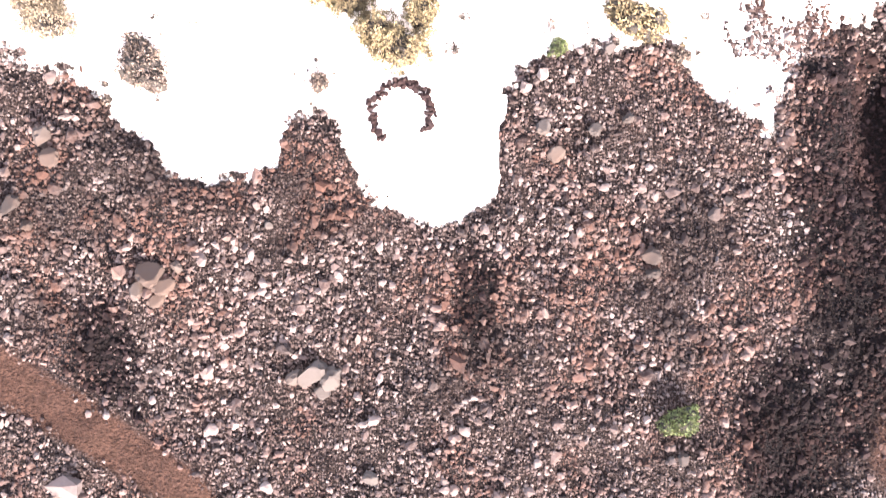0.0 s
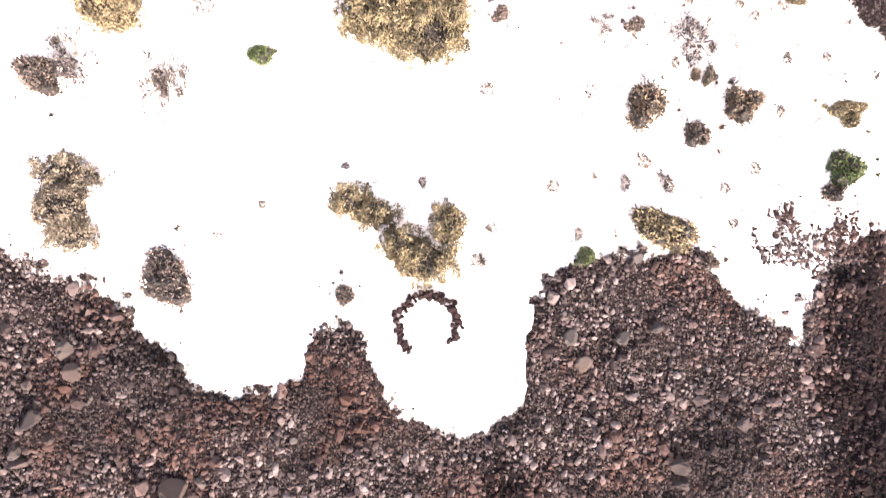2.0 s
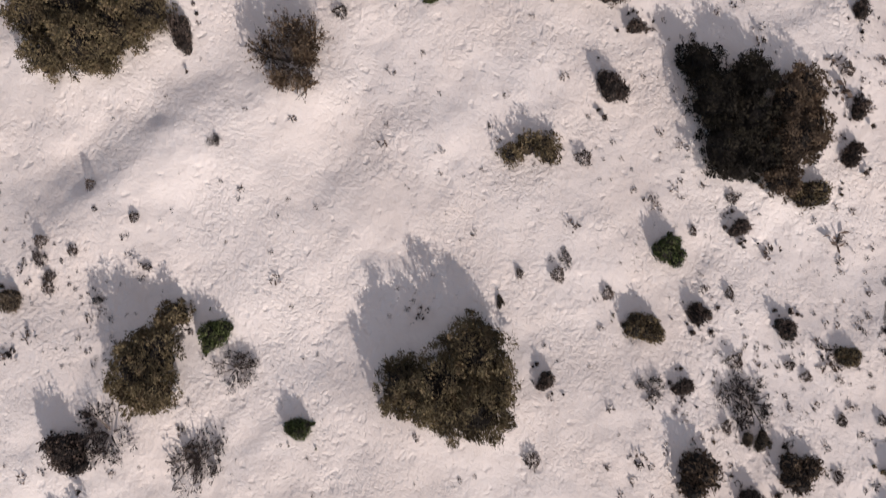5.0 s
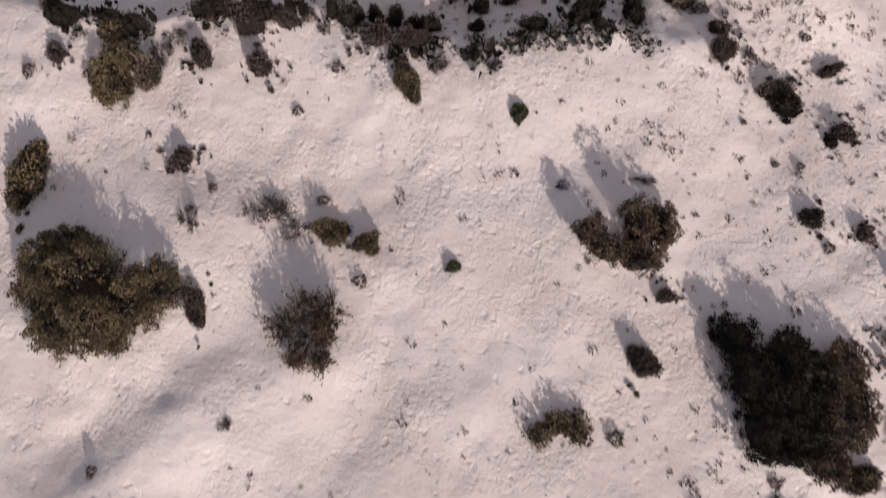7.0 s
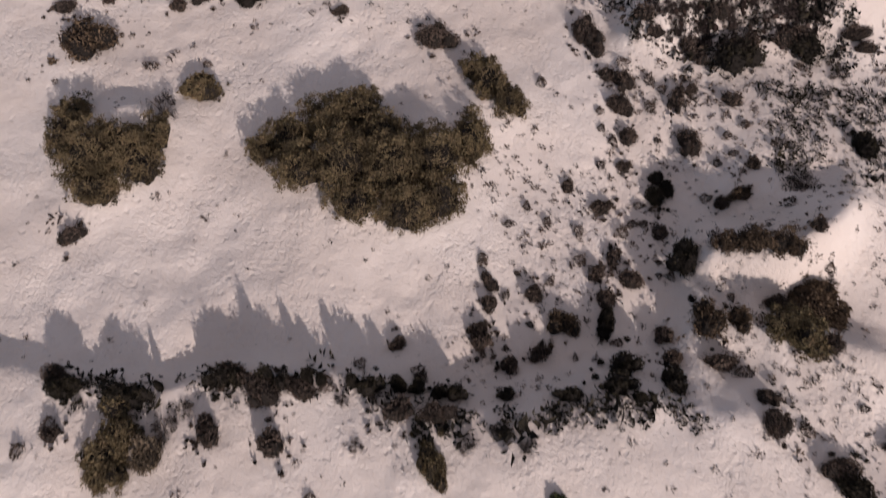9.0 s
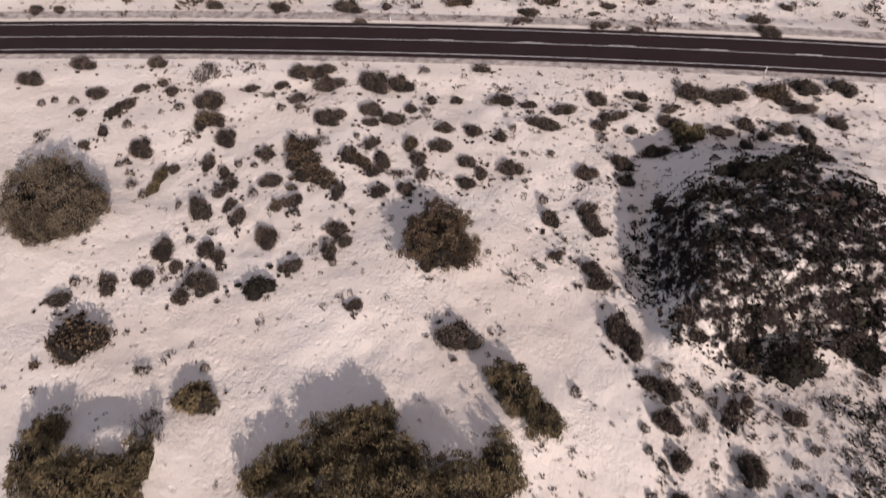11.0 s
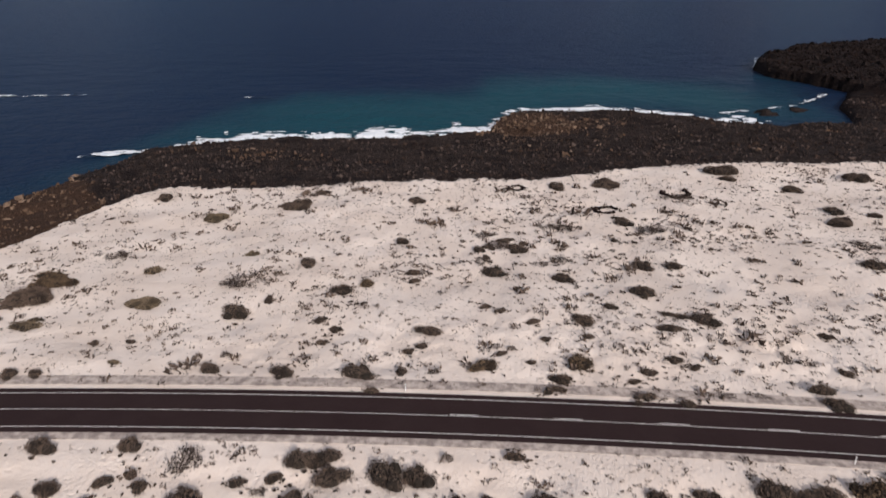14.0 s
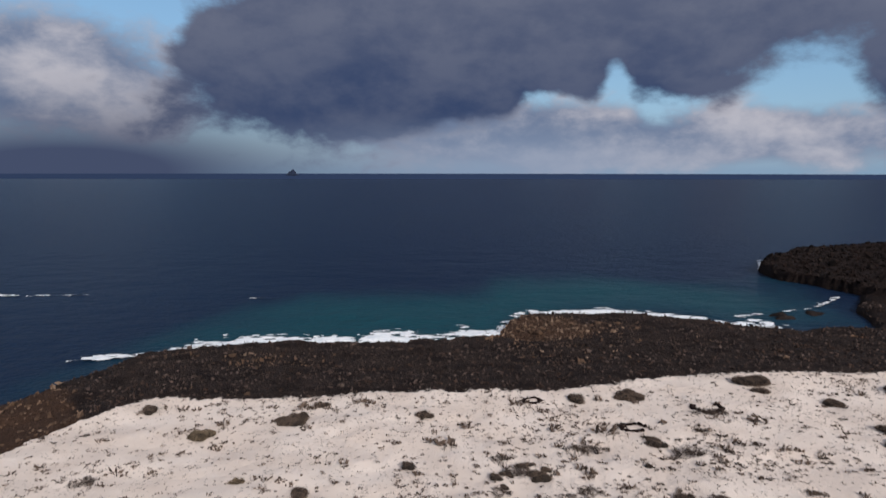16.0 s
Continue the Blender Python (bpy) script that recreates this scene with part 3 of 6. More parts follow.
def crown_mesh(name, r, n, leaf, material, ragged=0.3, lobes=5, ratio=0.75, strays=0):
    """A lumpy dome of unit half-width: a dense core of lumps under a skin of small leaf clumps."""
    angle, far = r.uniform(0, 6.283, lobes), r.uniform(0.30, 0.78, lobes)
    cx, cy = far * np.cos(angle), far * np.sin(angle)
    rad = r.uniform(0.24, 0.52, lobes)
    cx[0], cy[0], rad[0] = 0, 0, 0.62
    top = ratio * (0.75 + 0.45 * r.random(lobes))
    if strays:
        # seedlings round the foot of the shrub
        a, d = r.uniform(0, 6.283, strays), r.uniform(0.95, 1.9, strays)
        small = r.uniform(0.06, 0.19, strays)
        cx, cy, rad = np.append(cx, d * np.cos(a)), np.append(cy, d * np.sin(a)), np.append(rad, small)
        top, lobes = np.append(top, 0.8 * small), lobes + strays
    which = r.choice(lobes, n, p=rad ** 2 / (rad ** 2).sum())
    d = r.normal(size=(n, 3))
    d[:, 2] = np.abs(d[:, 2]) * 0.9 - 0.08
    d /= np.linalg.norm(d, axis=1, keepdims=True)
    shell = 1 + ragged * r.normal(size=n) * 0.45
    p = np.stack([cx[which] + d[:, 0] * rad[which] * shell, cy[which] + d[:, 1] * rad[which] * shell, 0.02 + np.maximum(d[:, 2], 0) * top[which] * shell], -1)
    v = leaf_pieces(r, p, d, leaf * r.uniform(0.6, 1.5, n))
    f = LEAF_F[None] + (np.arange(n) * 4)[:, None, None]
    vs, fs = [v.reshape(-1, 3)], [f.reshape(-1, 3)]
    total = 4 * n
    leaves = 2 * n
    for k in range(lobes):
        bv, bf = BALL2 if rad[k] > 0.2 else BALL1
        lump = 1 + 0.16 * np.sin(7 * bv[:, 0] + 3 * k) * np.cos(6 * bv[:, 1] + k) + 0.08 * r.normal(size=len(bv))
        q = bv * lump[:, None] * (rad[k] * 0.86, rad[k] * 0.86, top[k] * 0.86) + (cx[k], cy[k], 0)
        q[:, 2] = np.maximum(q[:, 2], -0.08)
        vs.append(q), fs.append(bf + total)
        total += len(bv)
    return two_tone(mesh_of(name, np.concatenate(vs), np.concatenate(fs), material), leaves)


def twig_mesh(name, r, n, material, spread_out=1.0, tall=0.7, thick=0.016, clumps=9):
    """Bare twigs that fan out from the root, each a thin three-sided spike with side shoots."""
    vs, fs = [], []
    a, out = r.uniform(0, 6.283, n), np.sqrt(r.random(n))
    ca, cd = r.uniform(0, 6.283, clumps), np.sqrt(r.random(clumps)) * 0.75
    which = r.integers(0, clumps, n)
    middle = np.stack([cd * np.cos(ca), cd * np.sin(ca), 0 * ca], -1)[which]
    reach = spread_out * r.uniform(0.22, 0.55, clumps)[which]
    root = np.stack([0.4 * reach * out * np.cos(a), 0.4 * reach * out * np.sin(a), np.full(n, -0.05)], -1) + middle
    tip = middle + np.stack([reach * out * np.cos(a), reach * out * np.sin(a), tall * (1.05 - 0.75 * out ** 2) * r.uniform(0.5, 1.1, n)], -1) + r.normal(size=(n, 3)) * 0.06
    m = 3 * n
    k = r.integers(0, n, m)
    s = r.uniform(0.3, 0.95, (m, 1))
    root2 = root[k] + (tip - root)[k] * s
    tip2 = root2 + (tip - root)[k] * r.uniform(0.15, 0.4, (m, 1)) + r.normal(size=(m, 3)) * 0.07
    tip2[:, 2] = np.maximum(tip2[:, 2], 0.02)
    p, q = np.concatenate([root, root2]), np.concatenate([tip, tip2])
    w = np.concatenate([np.full(n, thick), np.full(m, 0.6 * thick)])
    total = len(p)
    corner = np.array([(1, 0, 0.3), (-0.5, 0.87, 0), (-0.5, -0.87, -0.3)])
    v = np.concatenate([p[:, None] + corner[None] * w[:, None, None], q[:, None]], 1).reshape(-1, 3)
    f = np.array([(0, 1, 3), (1, 2, 3), (2, 0, 3)])[None] + (np.arange(total) * 4)[:, None, None]
    # dry sprays that still hang on the twigs
    k = r.integers(0, total, 4 * n)
    at = p[k] + (q - p)[k] * r.uniform(0.3, 1.0, (4 * n, 1))
    w = leaf_pieces(r, at, (q - p)[k], 0.030 * r.uniform(0.6, 1.5, 4 * n))
    g = LEAF_F[None] + (np.arange(4 * n) * 4)[:, None, None] + 4 * total
    return mesh_of(name, np.concatenate([v, w.reshape(-1, 3)]), np.concatenate([f.reshape(-1, 3), g.reshape(-1, 3)]), material)


def stem_mesh(r):
    """Seven crooked woody stems from one root."""
    bm = bmesh.new()
    for k in range(7):
        a, lean = k * 0.9 + r.uniform(-0.3, 0.3), r.uniform(0.3, 0.75)
        last = None
        for s in range(4):
            t = s / 3
            c = Vector((lean * t * math.cos(a + 0.3 * t), lean * t * math.sin(a + 0.3 * t), -0.1 + 0.55 * t))
            ring = [bm.verts.new(c + Vector((math.cos(b), math.sin(b), 0)) * (0.045 * (1.1 - t))) for b in (0, 2.1, 4.2)]
            if last:
                for i in range(3):
                    bm.faces.new((last[i], last[(i + 1) % 3], ring[(i + 1) % 3], ring[i]))
            last = ring
    me = bpy.data.meshes.new("trunk")
    bm.to_mesh(me)
    bm.free()
    me.materials.append(BARK)
    return me


WORDS = {
    "olive": "olive-green leafy shrub growing on pale dune sand", "green": "fresh yellow-green cushion shrub on pale sand",
    "dark": "low dark grey-brown cushion shrub on pale sand", "brown": "brown half-dry shrub with bare twigs on sand",
    "tan": "faded tan dry shrub spreading over pale sand", "black": "dense blackish-green shrub on a sand mound",
    "sparse": "thin dead shrub of bare grey-brown twigs on sand", "fan": "wide brown dry shrub with fanned-out twigs on sand",
}
KINDS = {}
shrub_rng = np.random.default_rng(21)


def make_kind(kind, n, count, leaf):
    rows = []
    for k in range(count):
        r = np.random.default_rng(100 + 17 * len(KINDS) + k)
        if kind in ("sparse", "fan"):
            crown = twig_mesh("dry_crown", r, n, LEAF[kind], 1.0, 0.6 if kind == "fan" else 0.35, 0.009, 8 if kind == "fan" else 11)
        else:
            crown = crown_mesh("foliage", r, n, leaf, LEAF[kind], 0.35 if kind in ("brown", "tan") else 0.28, 5 + k % 3, strays=9 if kind == "dark" else 4 if kind == "fine" else 3)
        rows.append((crown, stem_mesh(r)))
    KINDS[kind] = rows


for kind, n, count, leaf in (("olive", 2600, 4, 0.06), ("green", 2000, 2, 0.06), ("dark", 900, 7, 0.085), ("brown", 1500, 3, 0.066), ("tan", 2000, 2, 0.06), ("black", 1300, 2, 0.075), ("sparse", 280, 4, 0), ("fine", 2200, 3, 0.046), ("fan", 900, 1, 0)):
    make_kind(kind, n, count, leaf)


def put_shrub(name, kind, x, y, a, b, tall, crown, stems, group):
    base = new(name)
    turn = shrub_rng.uniform(-25, 25) + 180 * shrub_rng.integers(0, 2)
    base.matrix_world = pose(x, y, float(height(x, y)), 0, 0, turn) @ Matrix.Diagonal((a, b, tall, 1))
    for part_name, me in (("foliage" if kind not in ("sparse", "fan") else "dry_crown", crown), ("trunk", stems)):
        ob = new(part_name, me)
        ob.parent = base
    return tagged(base, WORDS[kind], "shrub", group)


SEEDLINGS = []


def seedlings():
    """The smallest cushions, dome by dome, in one mesh."""
    r = np.random.default_rng(77)
    vs, n = [], 260
    for x, y, a, b in SEEDLINGS:
        d = r.normal(size=(n, 3))
        d[:, 2] = np.abs(d[:, 2])
        d /= np.linalg.norm(d, axis=1, keepdims=True)
        wide = 1 + 0.16 * np.sin(3 * np.arctan2(d[:, 1], d[:, 0]) + r.uniform(0, 6))
        p = d * (wide * (1 + 0.13 * r.normal(size=n)) * r.uniform(0.75, 1.0, n))[:, None] * (a, b, 1.15 * math.sqrt(a * b)) + (x, y, float(height(x, y)))
        vs.append(leaf_pieces(r, p, d, 0.10 * math.sqrt(a * b) * r.uniform(0.7, 1.5, n) + 0.02))
    v = np.concatenate(vs)
    f = LEAF_F[None] + (np.arange(len(v)) * 4)[:, None, None]
    return tagged(new("small_cushion_plants", mesh_of("small_cushion_plants", v.reshape(-1, 3), f.reshape(-1, 3), LEAF["dark"])), "small dark brown cushion plants dotted over sand", "plants", kind="stuff")


def shrub(kind, x, y, a, b, tall=None):
    """One shrub with half-widths a and b; its height follows from them where none is given."""
    if kind == "dark" and a * b < 0.40 and not tall:
        SEEDLINGS.append((x, y, a, b))
        return
    looks = KINDS["fine" if kind == "dark" and a * b > 1.0 else kind]
    crown, stems = looks[int(shrub_rng.integers(0, len(looks)))]
    lift = float(np.interp(y, [60, 74, 77, 85, 90, 112, 125, 165, 180], [1.7, 1.7, 2.3, 2.3, 1.7, 1.6, 1.25, 1.1, 0.72]))
    wide = float(np.interp(y, [112, 120, 158, 164], [1.22, 1.36, 1.36, 1.22]))
    put_shrub({"dark": "cushion_shrub", "olive": "leafy_shrub", "green": "leafy_shrub", "black": "leafy_shrub"}.get(kind, "dry_shrub"), kind, x, y, wide * a, wide * b, tall or 0.86 * lift * math.sqrt(a * b), crown, stems, "shrubs on the dunes")


def thicket(kind, x, y, a, b):
    """A large old shrub with a crown of its own, many small clumps over several lobes."""
    r = np.random.default_rng(int(1000 + 10 * abs(x) + y))
    size = math.sqrt(a * b)
    crown = crown_mesh("foliage", r, int(min(5200 * size, 24000)), 0.10 / size, LEAF[kind], 0.22, 9, 0.62)
    put_shrub("large_shrub", kind, x, y, 1.15 * a, 1.15 * b, (0.9 if y < 165 else 0.55) * size, crown, stem_mesh(r), "large shrubs")


def lobed_shrub(kind, x, y, lobes, lift=1.0):
    """A large old shrub of several merged crowns; each lobe is its offset from the root and two half-widths."""
    r = np.random.default_rng(int(2000 + 10 * abs(x) + y))
    z0 = float(height(x, y))
    vs, fs, total, cores = [], [], 0, []
    for dx, dy, ra, rb in lobes:
        size = math.sqrt(ra * rb)
        top, floor = lift * ((0.78 + 0.25 * r.random()) * size + 0.5), float(height(x + dx, y + dy)) - z0
        n = int(min(360 * 3.14 * ra * rb, 9000))
        # rounded sprays of leaves sit on the dome, with dark gaps between them
        count = int(12 + 9.0 * ra * rb)
        heart = r.normal(size=(count, 3))
        heart[:, 2] = np.abs(heart[:, 2]) * 0.9 - 0.05
        heart /= np.linalg.norm(heart, axis=1, keepdims=True)
        a = np.arctan2(heart[:, 1], heart[:, 0])
        swell = 0.88 + 0.09 * np.sin(3 * a + r.uniform(0, 6)) + 0.09 * r.normal(size=count)
        bulk = r.uniform(0.22, 0.50, count) * (0.7 + 0.15 * size)
        k = r.choice(count, n, p=bulk ** 2 / (bulk ** 2).sum())
        d = 0.9 * r.normal(size=(n, 3)) + 0.8 * heart[k]
        d /= np.linalg.norm(d, axis=1, keepdims=True)
        p = (heart * swell[:, None] * (ra, rb, top))[k] + d * (bulk[k] * (1 + 0.30 * r.normal(size=n)))[:, None]
        p = p + (dx, dy, floor + 0.05)
        p[:, 2] = np.maximum(p[:, 2], floor + 0.03)
        # a thinner layer of leaves between the sprays
        under = r.random(n) < 0.27
        d[under] = d[under] * (1, 1, 0.5) + (0, 0, 0.35)
        d /= np.linalg.norm(d, axis=1, keepdims=True)
        p[under] = (d * (ra, rb, top) * r.uniform(0.74, 0.88, (n, 1)) + (dx, dy, floor + 0.05))[under]
        v = leaf_pieces(r, p, d, 0.086 * r.uniform(0.6, 1.5, n))
        vs.append(v.reshape(-1, 3)), fs.append((LEAF_F[None] + (np.arange(n) * 4)[:, None, None]).reshape(-1, 3) + total)
        total += 4 * n
        # solid core of the lobe, coloured dark as the shade behind its sprays
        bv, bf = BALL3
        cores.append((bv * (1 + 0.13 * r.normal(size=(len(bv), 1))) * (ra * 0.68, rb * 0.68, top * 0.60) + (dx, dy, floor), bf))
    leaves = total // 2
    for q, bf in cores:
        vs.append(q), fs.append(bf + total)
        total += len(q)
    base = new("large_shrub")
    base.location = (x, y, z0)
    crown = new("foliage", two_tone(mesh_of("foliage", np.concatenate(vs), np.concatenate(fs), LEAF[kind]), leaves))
    crown.parent = base
    for dx, dy, ra, rb in lobes[:3]:
        trunk = new("trunk", stem_mesh(r))
        trunk.location = (dx, dy, float(height(x + dx, y + dy)) - z0)
        trunk.parent = base
    return tagged(base, WORDS[kind].replace("shrub", "thicket", 1), "shrub", "large shrubs")


lobed_shrub("olive", -3.7, 32.6, ((-3.7, -0.0, 1.7, 2.4), (-1.2, -0.1, 2.6, 2.8), (1.2, 1.8, 2.4, 3.2), (1.0, -1.7, 3.0, 2.2), (2.8, -0.0, 1.4, 2.4)))
lobed_shrub("olive", -24.8, 34.7, ((-1.0, -0.8, 1.8, 2.5), (0.1, 0.3, 1.6, 2.3), (-0.2, -2.5, 2.0, 1.4), (1.1, 3.0, 1.1, 1.0)), 1.3)
lobed_shrub("olive", -4.6, 16.9, ((-3.6, 2.1, 1.5, 1.3), (-1.8, 1.2, 1.6, 1.3), (0.1, -1.2, 1.6, 1.5), (1.9, -2.4, 2.2, 1.7), (3.5, 0.2, 1.2, 2.0)))
lobed_shrub("tan", -28.7, 19.2, ((-0.7, 1.7, 1.9, 1.5), (-0.5, -0.5, 2.1, 1.9), (-0.0, -2.7, 1.8, 1.5), (1.3, 1.5, 0.8, 0.8)))
lobed_shrub("olive", -31.1, 59.5, ((-3.5, 0.8, 1.8, 3.0), (-0.5, 1.1, 2.7, 2.7), (-2.3, -3.0, 1.8, 1.5), (1.0, -2.2, 2.6, 2.4), (2.7, -1.0, 2.0, 2.4), (4.7, 0.4, 1.8, 1.9), (-2.1, 3.8, 2.3, 0.9)))
lobed_shrub("brown", 7.4, 63.4, ((-2.9, 0.5, 1.2, 1.0), (-1.3, -1.0, 1.5, 0.9), (0.8, -1.6, 1.7, 1.1), (0.7, 1.1, 1.2, 1.9), (2.7, 0.9, 1.0, 1.8)), 1.6)
lobed_shrub("black", 16.5, 52.5, ((-1.7, 3.7, 1.4, 1.7), (-0.8, 0.7, 2.0, 2.5), (-0.2, -2.6, 2.0, 2.3), (1.7, 2.3, 1.6, 2.1), (1.0, -4.2, 1.6, 1.2), (1.6, -0.6, 1.6, 2.0), (2.4, -3.2, 1.5, 1.6)))
lobed_shrub("brown", 21.5, 51.3, ((-0.7, 1.7, 1.4, 1.9), (0.9, 3.1, 1.4, 1.8), (-0.4, -1.1, 2.0, 2.3), (1.4, 0.1, 1.0, 1.7), (-1.2, -3.9, 1.4, 1.3)))
lobed_shrub("olive", -37.8, 103.2, ((-4.4, 1.5, 1.5, 2.9), (-4.0, 4.2, 1.1, 2.2), (-0.7, -1.1, 2.8, 3.4), (-0.2, -4.3, 2.3, 1.8), (1.9, -0.4, 2.4, 2.2), (3.1, -1.9, 2.3, 2.1), (4.1, 1.3, 1.3, 2.4)))
lobed_shrub("olive", -14.7, 102.0, ((-9.6, 1.5, 1.3, 1.7), (-7.1, 2.5, 2.2, 2.4), (-5.5, -1.4, 2.5, 2.2), (-3.3, 4.2, 2.7, 3.0), (-0.9, 5.4, 2.2, 2.5), (-1.8, -0.8, 3.0, 3.2), (-0.7, -4.9, 2.2, 1.8), (2.3, -1.2, 2.7, 3.1), (3.7, -5.2, 2.7, 2.0), (6.0, 0.1, 2.8, 3.0), (6.4, -4.2, 2.2, 2.1), (9.1, 2.1, 1.7, 2.9), (1.3, 2.0, 2.4, 2.3)))
lobed_shrub("brown", -10.2, 127.5, ((-2.0, 0.1, 1.8, 2.8), (0.3, 2.5, 2.4, 2.5), (1.5, -1.0, 2.0, 2.4), (0.1, -1.5, 2.3, 1.9)))
lobed_shrub("tan", -50.8, 133.2, ((-3.7, 0.9, 2.5, 4.2), (-1.9, 3.5, 2.9, 3.8), (1.9, -0.8, 3.1, 4.5), (3.8, -0.2, 1.5, 2.6), (-0.2, -3.3, 3.3, 2.4)))
lobed_shrub("olive", -2.9, 110.0, ((-2.1, 2.6, 1.3, 1.5), (-0.8, 0.9, 1.6, 2.4), (0.9, -1.4, 1.3, 1.7), (2.0, -2.1, 0.8, 1.1)))
lobed_shrub("olive", -31.4, 76.9, ((-0.2, 2.9, 1.1, 1.2), (0.3, 1.2, 1.4, 1.3), (-0.5, -0.2, 1.6, 1.4), (0.4, -1.6, 1.2, 1.0), (-0.7, -1.9, 0.9, 1.0)))
shrub("tan", -28.9, 76.6, 1.05, 1.45)
shrub("sparse", -28.2, 78.2, 0.85, 1.3)
lobed_shrub("olive", 2.2, 49.8, ((-1.7, -0.4, 0.8, 0.7), (-0.4, 0.3, 0.9, 0.8), (0.8, 0.5, 0.9, 0.9), (1.2, -0.4, 0.8, 0.8)))
lobed_shrub("brown", 16.9, 92.1, ((-1.9, 0.6, 1.1, 0.9), (-0.2, 0.5, 1.3, 1.3), (1.5, 0.0, 1.4, 1.0), (2.6, -0.5, 0.8, 0.7)))
lobed_shrub("olive", 18.6, 85.3, ((-1.0, 0.8, 1.2, 1.2), (0.5, -0.3, 1.4, 1.4), (0.2, 1.3, 1.0, 1.0), (1.2, -1.2, 1.0, 0.9)))
shrub("green", -21.1, 36.3, 1.13, 1.07)
shrub("green", -14.7, 29.5, 0.87, 0.82)
shrub("dark", -31.0, 28.2, 1.62, 1.46)
shrub("sparse", -28.3, 29.4, 2.03, 2.15)
shrub("sparse", -21.9, 27.6, 1.73, 2.76)
shrub("sparse", -19.4, 33.8, 1.55, 1.36)
shrub("dark", -21.7, 13.1, 2.21, 1.90)
shrub("dark", -8.8, 12.2, 0.81, 0.77)
shrub("dark", 1.8, 27.2, 0.58, 0.60)
shrub("dark", 2.9, 32.9, 0.71, 0.68)
shrub("green", 11.9, 42.2, 1.16, 1.00)
shrub("dark", 17.7, 44.0, 0.85, 0.68)
shrub("olive", 22.4, 46.2, 1.27, 1.01)
shrub("olive", 10.5, 36.7, 1.16, 1.03)
shrub("dark", 14.1, 37.7, 0.89, 0.84)
shrub("dark", 20.7, 36.6, 0.80, 0.73)
shrub("olive", 24.8, 34.3, 0.72, 0.74)
shrub("dark", 16.7, 34.1, 0.68, 0.56)
shrub("dark", 13.1, 32.3, 0.80, 0.67)
shrub("sparse", 10.5, 32.2, 1.05, 0.89)
shrub("brown", 13.9, 26.3, 1.63, 1.54)
shrub("brown", 20.7, 26.1, 1.30, 1.15)
shrub("dark", 17.8, 24.1, 0.92, 1.00)
shrub("olive", 28.9, 25.8, 1.15, 0.90)
shrub("green", 28.9, 21.5, 1.25, 1.22)
shrub("dark", 27.6, 19.7, 0.94, 0.76)
shrub("olive", 14.4, 16.8, 1.96, 1.34)
shrub("green", 9.0, 15.0, 0.62, 0.79)
shrub("dark", 18.3, 14.6, 0.83, 0.71)
shrub("sparse", 18.0, 31.1, 1.26, 2.01)
shrub("dark", 6.7, 20.1, 0.49, 0.51)
shrub("dark", 13.6, 22.0, 0.50, 0.56)
shrub("dark", 12.1, 20.4, 0.38, 0.60)
shrub("sparse", 15.0, 20.8, 0.50, 0.80)
shrub("dark", 19.7, 20.0, 0.38, 0.44)
shrub("dark", 22.0, 21.5, 0.42, 0.53)
shrub("dark", 20.4, 17.4, 0.38, 0.36)
shrub("sparse", 1.9, 16.9, 0.57, 0.66)
shrub("sparse", 1.3, 14.6, 0.73, 1.17)
shrub("green", 18.4, -13.3, 1.40, 1.11)
shrub("dark", -23.9, 58.6, 0.91, 1.46)
shrub("fan", -15.6, 56.1, 2.64, 2.70)
shrub("sparse", -19.3, 65.6, 1.89, 1.16)
shrub("sparse", -17.1, 64.4, 1.27, 0.78)
shrub("olive", -14.1, 64.1, 1.38, 0.90)
shrub("olive", -11.7, 63.3, 0.94, 0.80)
shrub("dark", -12.2, 60.4, 0.55, 0.52)
shrub("dark", -15.1, 66.6, 0.55, 0.35)
shrub("green", -5.4, 61.5, 0.47, 0.53)
shrub("sparse", 8.9, 68.0, 1.09, 0.38)
shrub("sparse", 3.0, 67.7, 0.56, 0.40)
shrub("dark", 10.1, 59.3, 0.67, 0.68)
shrub("dark", 8.2, 54.4, 1.21, 1.23)
shrub("dark", 21.5, 65.2, 0.91, 0.89)
shrub("dark", 22.8, 62.9, 0.43, 0.47)
shrub("dark", 25.9, 63.7, 0.52, 0.57)
shrub("dark", 27.5, 60.5, 0.64, 0.78)
shrub("dark", 6.0, 49.2, 0.58, 0.63)
shrub("dark", 25.9, 49.2, 0.91, 0.89)
shrub("dark", 26.9, 52.9, 0.71, 0.79)
shrub("dark", 26.1, 55.9, 0.50, 0.59)
shrub("dark", 17.0, 46.1, 0.45, 0.47)
shrub("dark", 3.9, 40.5, 0.48, 0.58)
shrub("sparse", -21.2, 50.2, 0.52, 0.53)
shrub("dark", -26.1, 69.6, 1.06, 0.81)
shrub("dark", -23.4, 67.5, 0.34, 0.42)
shrub("sparse", -24.7, 64.8, 0.71, 1.14)
shrub("dark", -26.8, 44.7, 0.35, 0.38)
shrub("dark", -33.5, 43.0, 0.52, 0.46)
shrub("dark", -32.9, 40.5, 0.44, 0.38)
shrub("dark", -31.1, 42.2, 0.35, 0.34)
shrub("tan", -35.8, 38.7, 0.79, 0.98)
shrub("olive", -37.3, 68.8, 1.27, 2.03)
shrub("sparse", -29.2, 76.7, 0.76, 1.22)
shrub("dark", -20.1, 77.2, 0.98, 1.00)
shrub("dark", -24.9, 77.8, 0.69, 0.86)
shrub("olive", -8.7, 75.5, 0.99, 1.30)
shrub("dark", 20.5, 75.6, 1.34, 0.99)
